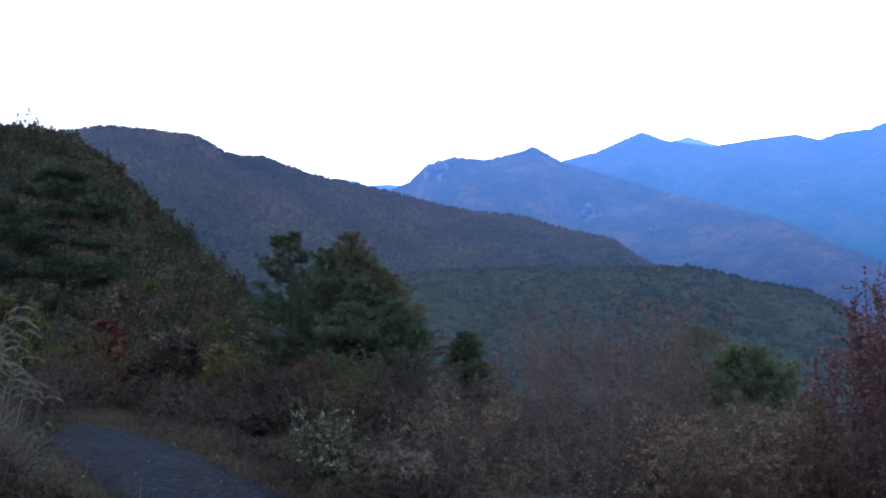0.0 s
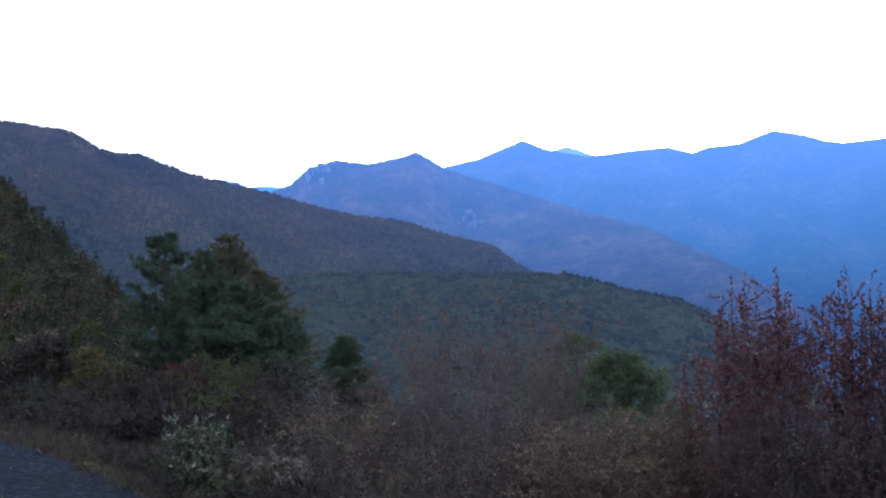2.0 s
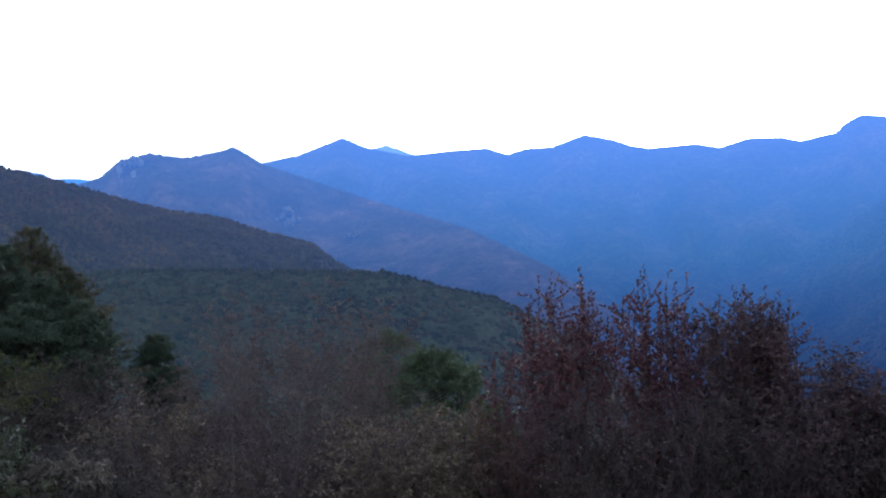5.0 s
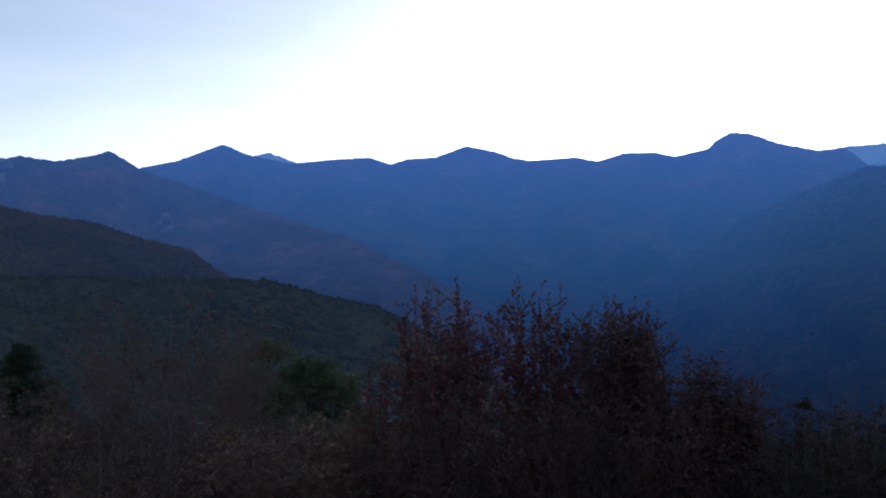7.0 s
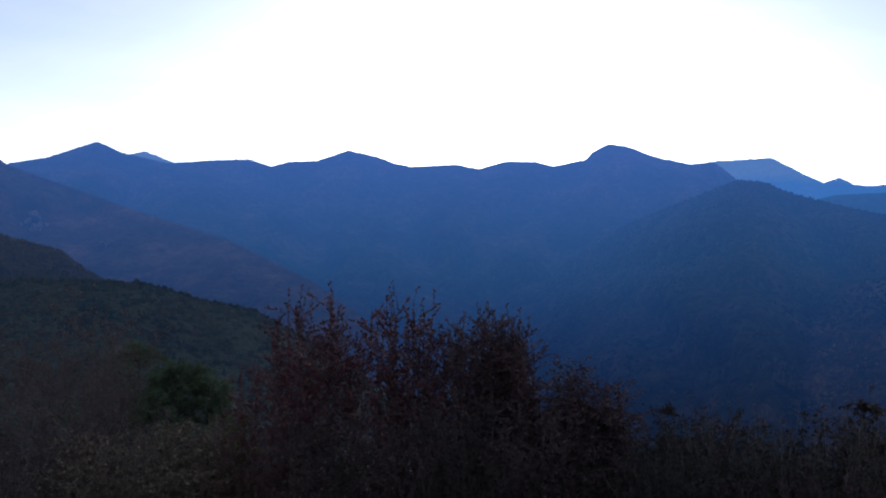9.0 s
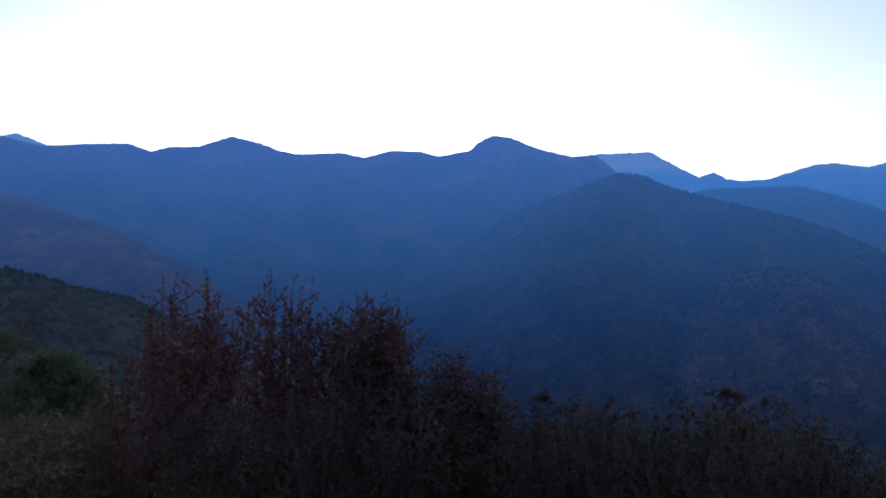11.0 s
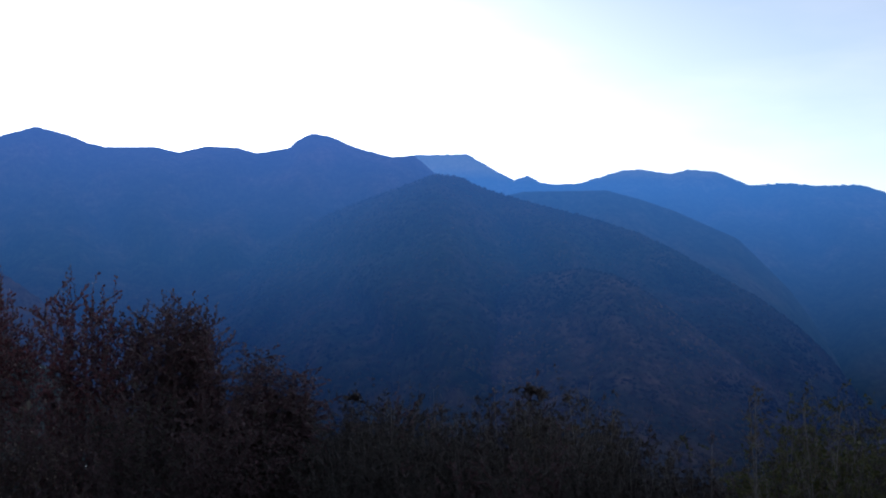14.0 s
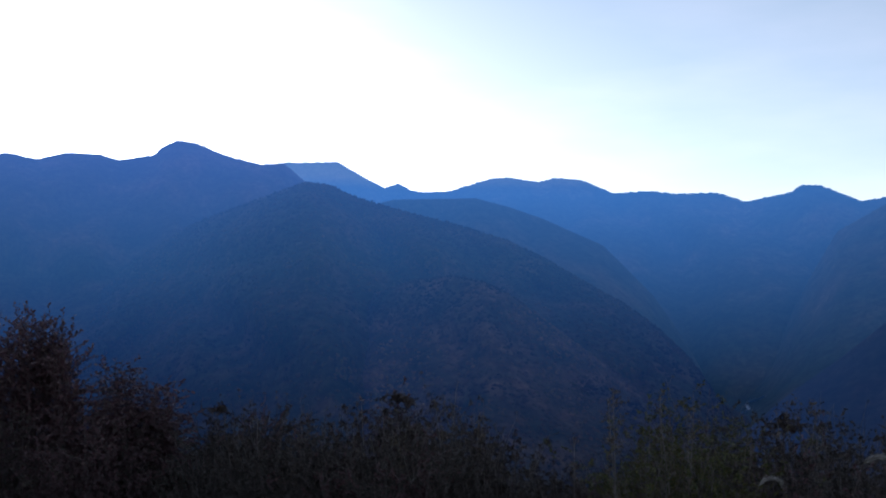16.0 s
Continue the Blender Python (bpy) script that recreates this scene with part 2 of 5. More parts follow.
def lane_points(step=0.5):
    pts = [Vector((*p, 0)) for p in LANE]
    out = []
    for i in range(len(pts) - 1):
        a, b, c, d = pts[max(i - 1, 0)], pts[i], pts[i + 1], pts[min(i + 2, len(pts) - 1)]
        n = max(2, int((c - b).length / step))
        for j in range(n):
            t = j / n
            out.append(0.5 * ((2 * b) + (c - a) * t + (2 * a - 5 * b + 4 * c - d) * t * t + (3 * b - a - 3 * c + d) * t ** 3))
    return np.array([(p.x, p.y) for p in out + [pts[-1]]])


LANE_LINE = lane_points()
LANE_DIR = np.gradient(LANE_LINE, axis=0)
LANE_DIR /= np.linalg.norm(LANE_DIR, axis=1, keepdims=True)


def beside_lane(x, y):
    """Metres to the right of the lane's middle, negative to its left."""
    q = np.stack([np.ravel(x), np.ravel(y)], 1)
    out = np.empty(len(q))
    for k in range(0, len(q), 4000):
        dd = q[k:k + 4000, None, :] - LANE_LINE[None]
        i = (dd ** 2).sum(2).argmin(1)
        e = dd[np.arange(len(i)), i]
        out[k:k + 4000] = e[:, 0] * LANE_DIR[i, 1] - e[:, 1] * LANE_DIR[i, 0]
    return out.reshape(np.shape(x))


def ground_z(x, y):
    x, y = np.asarray(x, float), np.asarray(y, float)
    s, r = beside_lane(x, y), np.hypot(x, y)
    down = np.maximum(s - HALF - 0.2, 0)
    z = -0.10 * np.minimum(down, 2) - 0.16 * np.clip(down - 2, 0, 8) - 0.45 * np.maximum(down - 10, 0)
    up = np.maximum(-s - HALF - 0.15, 0)
    z = z + 0.55 * np.minimum(up, 1.6) + 0.12 * np.clip(up - 1.6, 0, 12) + 0.3 * np.clip(up - 14, 0, 60)
    z = z * (1 - ease(r, 150, 420)) + ease(r, 150, 420) * -150 - 115 * ease(r, 420, 1100)
    z = z + 0.05 * np.sin(x * 1.7 + y * 0.6) * ease(abs(s), 1.1, 2.2) + 0.04 * np.sin(y * 2.3 - x * 1.1) * ease(abs(s), 1.1, 2.2)
    return z


def gz(x, y):
    return float(ground_z(np.array([x]), np.array([y]))[0])


def at(bearing, dist):
    return dist * math.sin(radians(bearing)), dist * math.cos(radians(bearing))


EYE = 1.6


def along(b, xs, ys):
    """Smooth line through values at bearings."""
    fine = np.arange(xs[0] - 6, xs[-1] + 6, 0.05)
    e = np.interp(fine, xs, ys)
    k = np.exp(-np.linspace(-2, 2, 5) ** 2)
    e = np.convolve(np.pad(e, 2, mode="edge"), k / k.sum(), "valid")
    return np.interp(b, fine, e)


class Ridge:
    """A mountain side: a crest of summits and saddles (bearing, height in degrees, and its own distance where it has one), with spurs and gullies running down to a foot."""

    def __init__(self, crest, dist, depth, foot, relief, spur, seed, jag=0.0):
        self.crest, self.dist, self.depth, self.foot = crest, dist, depth, foot
        self.relief, self.spur, self.seed, self.jag = relief, spur, seed, jag

    def place(self, b, v):
        """b: bearings, v: 0 at the crest, 1 at the foot, negative behind. Arrays of equal shape."""
        xs = np.array([c[0] for c in self.crest])
        far = along(b, xs, np.array([c[2] if len(c) > 2 else self.dist for c in self.crest], float))
        zc = EYE + far * np.tan(np.radians(along(b, xs, np.array([c[1] for c in self.crest]))))
        w = np.clip(v, 0, 1)
        arc = np.radians(b) * self.dist
        n = np.empty(b.shape)
        for i in np.ndindex(b.shape):
            a, ww = arc[i] / self.spur, w[i]
            n[i] = noise.noise((a + 0.5 * noise.noise((a * 0.7, ww * 2.5, self.seed)), ww * 0.9, self.seed + 7.3))
            n[i] = (1 - 2 * abs(n[i])) * 0.7 + 0.35 * noise.noise((a * 3.1, ww * 4.5, self.seed + 3.1))
        r = far - self.depth * w + n * self.relief * np.sin(np.pi * np.clip(w * 0.9, 0, 1)) + np.where(v < 0, -v * self.depth, 0)
        z = zc + (self.foot - zc) * (0.78 * w + 0.22 * w * w) + np.where(v < 0, v * 0.8 * abs(zc - self.foot), 0)
        z = z + n * self.relief * 0.25 * w * (1 - w) * 2
        if self.jag:
            for i in np.ndindex(b.shape):
                z[i] += self.jag * noise.noise((arc[i] / (self.dist * 0.004), w[i] * 20, self.seed + 11))
        return r * np.sin(np.radians(b)), r * np.cos(np.radians(b)), z

    def build(self, name, label, mat, step, rows=46):
        b = np.arange(self.crest[0][0], self.crest[-1][0] + step, step)
        v = np.concatenate([[-0.5, -0.2], np.linspace(0, 1, rows) ** 1.15])
        bb, vv = np.meshgrid(b, v)
        x, y, z = self.place(bb, vv)
        vs = np.stack([x, y, z], 2).reshape(-1, 3)
        i = np.arange(len(v) - 1)[:, None] * len(b) + np.arange(len(b) - 1)[None]
        f = np.stack([i, i + len(b), i + len(b) + 1, i + 1], 2).reshape(-1, 4)
        ob = new(name, mesh_of(name, vs, f, mat, True))
        return tagged(ob, label, "mountain", kind="structure")


# ---- distant mountains ----
HILL = Ridge([(-50, 10.8), (-30, 10.3), (-22.7, 9.25), (-21.1, 9.3), (-18.9, 8.7), (-17.5, 7.7), (-16.1, 6.3), (-14.7, 4.9), (-13.3, 3.4),
              (-11.6, 1.8), (-10.4, 0.7), (-9.5, -1.0), (-9.0, -2.9), (-7.5, -6)], 220, 165, -22, 14, 30, 1.0)
RIDGE_MID = Ridge([(-40, 8.7), (-24, 9.02), (-20, 9.22), (-17.5, 9.57), (-15.3, 9.4), (-13, 9.14), (-11.5, 8.27), (-10.6, 8.07), (-9.6, 8.09), (-6.6, 7.03), (-5.4, 6.77),
                   (-2.6, 6.12), (-0.5, 5.5), (1.9, 4.95), (4, 4.75), (6.7, 3.92), (9.2, 3.3), (10.4, 2.4), (11.9, 1.5), (14, 0), (18, -3)], 950, 330, -40, 45, 120, 2.0)
RIDGE_NEAR = Ridge([(-40, 1.0), (-10.7, 1.3), (-5.6, 1.5), (-0.7, 1.85), (5.5, 1.88), (9.8, 1.8), (13.2, 1.75), (14.7, 1.4), (16.2, 0.9), (19.2, 0.3),
                    (20.7, -0.5), (21.6, -1.0), (25.1, -3.3), (32, -9), (38, -15)], 600, 330, -125, 28, 75, 3.0)
MASSIF = Ridge([(-12, 5.0), (-3.4, 6.02), (-1.7, 6.66), (-0.8, 7.52), (0.7, 7.97), (2.5, 7.77), (4.3, 8.14), (5.1, 8.42), (6.7, 7.5), (9.8, 6.5), (12.5, 5.6, 2200), (17.7, 4.04, 2050), (22.2, 1.89, 1850),
                (25.1, -0.2, 1700), (30, -4, 1550)], 2300, 900, -265, 270, 330, 4.0, 2.6)
RANGE = Ridge([(3, 5.5), (5.5, 7.0), (6.7, 7.6), (8.5, 8.0), (10.9, 8.95), (12.2, 8.42), (14.5, 8.0), (16.8, 8.24), (18.7, 8.36), (19.9, 8.0), (20.8, 8.28), (22.3, 8.36), (24, 8.96), (25.5, 8.67), (26.6, 8.28),
               (27.5, 8.13), (29.9, 8.27), (31.1, 8.03), (32.6, 8.43), (34.2, 8.4), (35.2, 8.15), (36.9, 8.48), (37.4, 8.94), (38.1, 9.28), (39.1, 9.16), (40.6, 8.56), (42.5, 8.11), (43.7, 8.2),
               (44.8, 7.28), (45.8, 6.0), (48, 3.5)], 2900, 1050, -265, 300, 400, 5.0, 2.4)
FAR = Ridge([(-14, 6.2), (-8, 6.7), (-5.4, 6.87), (-4.6, 6.76), (-3.9, 6.48), (-3.1, 6.56), (0, 6.3), (9, 7.2), (12.6, 8.4), (13.3, 8.56), (14.1, 8.3), (17, 7.2), (36, 7.4), (43.8, 8.25),
             (46.1, 8.3), (46.6, 8.32), (47, 8.08), (48.2, 7.4), (49.1, 6.94), (49.9, 7.17), (50.6, 6.79), (51.3, 6.69), (52.6, 6.73), (53.5, 7.0), (54.9, 7.4), (55.8, 7.46),
             (57.5, 7.18), (58.4, 7.4), (59.9, 7.23), (61.5, 6.5), (63.4, 6.57), (64.9, 6.38), (66.9, 6.38), (68.4, 5.85), (70.6, 6.26), (71.2, 6.62), (72.1, 6.54),
             (74, 5.66), (75.1, 5.8), (80, 6.6), (95, 6)], 4100, 1200, -265, 330, 500, 6.0, 5.0)
SHOULDER = Ridge([(46, 5.5), (49.7, 6.3), (54.1, 6.35), (55.9, 5.85), (57.7, 5.21), (58.9, 4.65), (60.9, 3.73), (61.8, 2.82), (63.5, 1.03), (64.6, -0.59), (65.7, -2.47), (66.5, -4.18), (69, -6)],
                 2900, 900, -262, 240, 330, 7.0, 1.2)
DOME = Ridge([(27, -5, 2500), (33, 0.0, 2450), (36, 3.0, 2400), (39.1, 5.0, 2350), (42.2, 6.23, 2250), (44.8, 7.22), (46.1, 7.1), (47.6, 6.42), (49.7, 5.8), (52.8, 5.0), (55.8, 4.07), (57.9, 3.0),
              (59.7, 1.93), (61.8, 0.73), (63.8, -0.74), (65.5, -2.48), (66.8, -4.46), (69, -7)], 2200, 900, -262, 290, 300, 8.0, 1.8)
FRONT_SPUR = Ridge([(38, -9, 1900), (43.7, -2.6, 1950), (46.7, 0.2, 1950), (48.5, 1.2, 1900), (50.7, 1.93, 1880), (52.8, 2.18, 1850), (54.6, 1.79), (55.8, 1.18), (57.3, 0.12), (58.8, -1.07), (61.2, -2.84),
                    (63.4, -4.41), (65.7, -5.6), (70, -9)], 1800, 600, -258, 140, 230, 9.0, 0.6)
RIGHT_SLOPE = Ridge([(66.5, -5.8), (67.6, -4.78), (69.6, -1.86), (71.3, 1.6), (72.8, 4.16), (75.1, 5.44), (80, 7.5), (100, 8)], 3300, 1000, -262, 120, 280, 10.0, 1.2)
RIGHT_FOOT = Ridge([(66.5, -7.5), (68.9, -5.33), (70.4, -4.01), (72.6, -2.42), (75, -0.43), (80, 2), (100, 4)], 1500, 500, -258, 80, 200, 11.0, 0.8)

hill = HILL.build("hillside", "steep wooded hillside with brown autumn undergrowth above the lane", MAT["hill"], 0.5, 30)
hill["category"] = "hillside"
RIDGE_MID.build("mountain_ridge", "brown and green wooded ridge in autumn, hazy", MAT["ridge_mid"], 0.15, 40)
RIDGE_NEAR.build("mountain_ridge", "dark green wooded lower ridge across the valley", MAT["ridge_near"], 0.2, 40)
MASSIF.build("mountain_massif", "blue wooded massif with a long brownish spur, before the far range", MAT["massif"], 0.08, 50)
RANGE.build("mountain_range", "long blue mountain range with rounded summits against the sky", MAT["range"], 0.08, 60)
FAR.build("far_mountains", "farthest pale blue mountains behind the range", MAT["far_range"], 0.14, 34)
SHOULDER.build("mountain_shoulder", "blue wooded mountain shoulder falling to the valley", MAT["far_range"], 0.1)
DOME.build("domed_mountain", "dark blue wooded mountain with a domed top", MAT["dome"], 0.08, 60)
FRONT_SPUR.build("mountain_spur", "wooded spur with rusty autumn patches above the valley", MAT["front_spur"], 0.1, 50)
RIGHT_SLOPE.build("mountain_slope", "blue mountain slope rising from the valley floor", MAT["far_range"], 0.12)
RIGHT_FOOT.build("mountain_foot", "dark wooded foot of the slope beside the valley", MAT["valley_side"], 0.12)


# ---- ground ----
def build_ground():
    m, n, l, p = shader("forest_ground")
    l.new(ramp(n, l, noise_of(n, l, 0.8, 6, 0.7), [(0.3, (0.022, 0.018, 0.012)), (0.7, (0.06, 0.045, 0.03))]), p.inputs["Base Color"])
    p.inputs["Roughness"].default_value = 0.95
    r = np.concatenate([[0.0], np.geomspace(0.6, 4900, 150)])
    a = np.radians(np.arange(0, 360, 2.0))
    rr, aa = np.meshgrid(r[1:], a, indexing="ij")
    x, y = rr * np.sin(aa), rr * np.cos(aa)
    vs = np.concatenate([[[0, 0, gz(0, 0)]], np.stack([x, y, ground_z(x, y)], 2).reshape(-1, 3)])
    k, f = len(a), []
    for j in range(k):
        f.append((0, 1 + (j + 1) % k, 1 + j))
    for i in range(len(r) - 2):
        for j in range(k):
            q, w = 1 + i * k + j, 1 + i * k + (j + 1) % k
            f.append((q, w, w + k, q + k))
    return tagged(new("ground", mesh_of("ground", vs, f, m, True)), "dark earth covered in dry leaves, falling to the valley", "ground", kind="structure")


build_ground()

# ---- lane ----
def build_lane():
    m, n, l, p = shader("worn_gravel_asphalt")
    f1, f2, f3 = noise_of(n, l, 15, 6, 0.85), noise_of(n, l, 0.7, 4), noise_of(n, l, 9, 5, 0.7)
    base = ramp(n, l, f1, [(0.40, (0.006, 0.010, 0.020)), (0.55, (0.019, 0.030, 0.054)), (0.68, (0.13, 0.158, 0.215))])
    base = mixed(n, l, base, ramp(n, l, f2, [(0.3, (0.6, 0.6, 0.65)), (0.7, (1.15, 1.15, 1.15))]), 1.0, "MULTIPLY")
    base = mixed(n, l, base, ramp(n, l, f3, [(0.4, (0.7, 0.7, 0.7)), (0.7, (1.2, 1.18, 1.12))]), 0.7, "MULTIPLY")
    l.new(base, p.inputs["Base Color"])
    p.inputs["Roughness"].default_value = 0.95
    p.inputs["Specular IOR Level"].default_value = 0.15
    bp = n.new("ShaderNodeBump")
    bp.inputs["Strength"].default_value, bp.inputs["Distance"].default_value = 0.8, 0.02
    l.new(f1, bp.inputs["Height"])
    l.new(bp.outputs[0], p.inputs["Normal"])
    across = np.linspace(-0.47, HALF + 0.08, 15)
    vs, f = [], []
    keep = (LANE_LINE[:, 1] > -30) & (LANE_LINE[:, 0] > -36)
    line, way = LANE_LINE[keep], LANE_DIR[keep]
    for i, (c, d) in enumerate(zip(line, way)):
        for j, a in enumerate(across):
            edge = a > HALF or a < -0.44
            a2 = a + (0.12 * noise.noise((i * 0.31, j, 5.0)) if edge else 0)
            x, y = c[0] + d[1] * a2, c[1] - d[0] * a2
            z = gz(x, y) + 0.03 + 0.02 * (1 - (a / HALF) ** 2) + 0.012 * noise.noise((x * 0.9, y * 0.9, 2)) - (0.06 if edge else 0)
            vs.append((x, y, z))
    w = len(across)
    for i in range(len(line) - 1):
        for j in range(w - 1):
            q = i * w + j
            f.append((q, q + 1, q + w + 1, q + w))
    tagged(new("lane", mesh_of("lane", vs, f, m, True)), "narrow lane of worn dark asphalt with loose gravel", "road", kind="structure")
    # loose stones
    rng = np.random.default_rng(3)
    shape = np.array([(1, 0, 0), (-1, 0, 0), (0, 1, 0), (0, -1, 0), (0, 0, 1), (0, 0, -0.6)], float)
    tri = [(0, 2, 4), (2, 1, 4), (1, 3, 4), (3, 0, 4), (2, 0, 5), (1, 2, 5), (3, 1, 5), (0, 3, 5)]
    vs, f = [], []
    for k in range(2600):
        i = rng.integers(0, len(line))
        if not (4 < line[i][1] < 20):
            continue
        a = rng.normal(0, 0.45) if rng.random() < 0.5 else rng.choice([-0.65, 0.6]) + rng.normal(0, 0.12)
        x, y = line[i] + np.array([way[i][1], -way[i][0]]) * np.clip(a, -0.95, 0.95) + way[i] * rng.uniform(-0.3, 0.3)
        r = rng.uniform(0.004, 0.010) * (1.9 if rng.random() < 0.06 else 1)
        s = shape * r * rng.uniform(0.7, 1.3, 3) * (1 + rng.uniform(-0.2, 0.2, (6, 1)))
        an = rng.uniform(0, 6.3)
        s = s @ np.array([[math.cos(an), math.sin(an), 0], [-math.sin(an), math.cos(an), 0], [0, 0, 1]])
        b = len(vs)
        vs += [tuple(q) for q in s + [x, y, gz(x, y) + 0.04 + 0.3 * r]]
        f += [tuple(b + t for t in q) for q in tri]
    sm, n, l, p = shader("gravel_stone")
    g = n.new("ShaderNodeNewGeometry")
    l.new(ramp(n, l, g.outputs["Random Per Island"], [(0, (0.04, 0.042, 0.048)), (0.8, (0.10, 0.105, 0.115)), (1, (0.4, 0.4, 0.38))]), p.inputs["Base Color"])
    p.inputs["Roughness"].default_value = 0.8
    tagged(new("gravel", mesh_of("gravel", vs, f, sm)), "loose grey gravel on the lane", "gravel", kind="stuff")


build_lane()


# ---- far woods ----
def crown_shapes(rng, kinds, seg=5, rings=2):
    """Low crowns of trees: rounded (0) or pointed (1), uneven."""
    out = []
    for k in kinds:
        v, f = [], []
        for i in range(rings + 1):
            t = i / rings
            if k:
                rad, h = (1 - t) * 0.75 + 0.05, -0.6 + 1.75 * t
            else:
                rad, h = math.sin(math.pi * (0.22 + 0.76 * t)), -0.75 * math.cos(math.pi * (0.22 + 0.76 * t)) + 0.25
            for j in range(seg):
                w = 2 * math.pi * (j + 0.5 * (i % 2)) / seg
                q = rad * rng.uniform(0.72, 1.22)
                v.append((q * math.cos(w), q * math.sin(w), h + rng.uniform(-0.14, 0.14)))
        for i in range(rings):
            for j in range(seg):
                a, b = i * seg + j, i * seg + (j + 1) % seg
                f += [(a, b, b + seg), (a, b + seg, a + seg)]
        out.append((np.array(v), np.array(f)))
    return out


def far_woods(name, label, ridge, b0, b1, v0, v1, count, size, pointed, mat, seed):
    rng = np.random.default_rng(seed)
    shapes = crown_shapes(rng, [1 if i < pointed else 0 for i in range(8)])
    b, v = rng.uniform(b0, b1, count), v0 + (v1 - v0) * rng.random(count)
    v[:count // 14] = rng.uniform(0, 0.012, count // 14)
    x, y, z = ridge.place(b, v)
    vs, fs, base = [], [], 0
    for i in range(count):
        sv, sf = shapes[rng.integers(0, 8)]
        s = size * rng.uniform(0.65, 1.35) * (0.5 if v[i] < 0.013 else 1)
        a = rng.uniform(0, 6.28)
        c, d = math.cos(a) * s, math.sin(a) * s
        q = sv @ np.array([[c, d, 0], [-d, c, 0], [0, 0, s * rng.uniform(0.8, 1.25)]])
        vs.append(q + [x[i], y[i], z[i] - s * (0.45 if v[i] > 0.013 else -0.1)])
        fs.append(sf + base)
        base += len(sv)
    tagged(new(name, mesh_of(name, np.concatenate(vs), np.concatenate(fs), mat, True)), label, "woods", kind="stuff")


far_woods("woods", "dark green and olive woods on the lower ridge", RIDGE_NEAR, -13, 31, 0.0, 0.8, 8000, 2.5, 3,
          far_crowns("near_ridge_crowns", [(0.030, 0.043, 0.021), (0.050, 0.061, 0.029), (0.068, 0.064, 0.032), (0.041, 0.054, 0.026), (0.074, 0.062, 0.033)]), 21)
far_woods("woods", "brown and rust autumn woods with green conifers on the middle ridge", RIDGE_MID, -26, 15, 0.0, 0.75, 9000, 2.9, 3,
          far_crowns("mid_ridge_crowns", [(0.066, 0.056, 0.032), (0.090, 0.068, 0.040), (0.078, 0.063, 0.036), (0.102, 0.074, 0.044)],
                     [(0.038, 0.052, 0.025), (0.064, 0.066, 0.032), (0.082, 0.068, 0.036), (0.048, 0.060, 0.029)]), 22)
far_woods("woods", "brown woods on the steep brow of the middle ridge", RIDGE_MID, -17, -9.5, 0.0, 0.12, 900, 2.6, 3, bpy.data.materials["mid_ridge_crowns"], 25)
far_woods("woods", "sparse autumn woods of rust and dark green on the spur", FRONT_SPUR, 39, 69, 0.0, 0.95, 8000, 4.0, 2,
          far_crowns("spur_crowns", [(0.030, 0.034, 0.018), (0.046, 0.040, 0.021), (0.034, 0.036, 0.018), (0.062, 0.046, 0.025), (0.050, 0.041, 0.022), (0.074, 0.052, 0.030)], strength=0.53, haze=HAZE, deep=0.13, high=HIGH_HAZE,
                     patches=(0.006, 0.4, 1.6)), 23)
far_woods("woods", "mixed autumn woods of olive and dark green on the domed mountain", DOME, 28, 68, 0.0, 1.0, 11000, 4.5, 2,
          far_crowns("dome_crowns", [(0.024, 0.032, 0.016), (0.031, 0.034, 0.017), (0.026, 0.032, 0.016), (0.039, 0.034, 0.018), (0.034, 0.033, 0.018), (0.045, 0.037, 0.021)], strength=0.52, haze=HAZE, deep=0.11, patches=(0.006, 0.55, 1.4), high=HIGH_HAZE), 24)


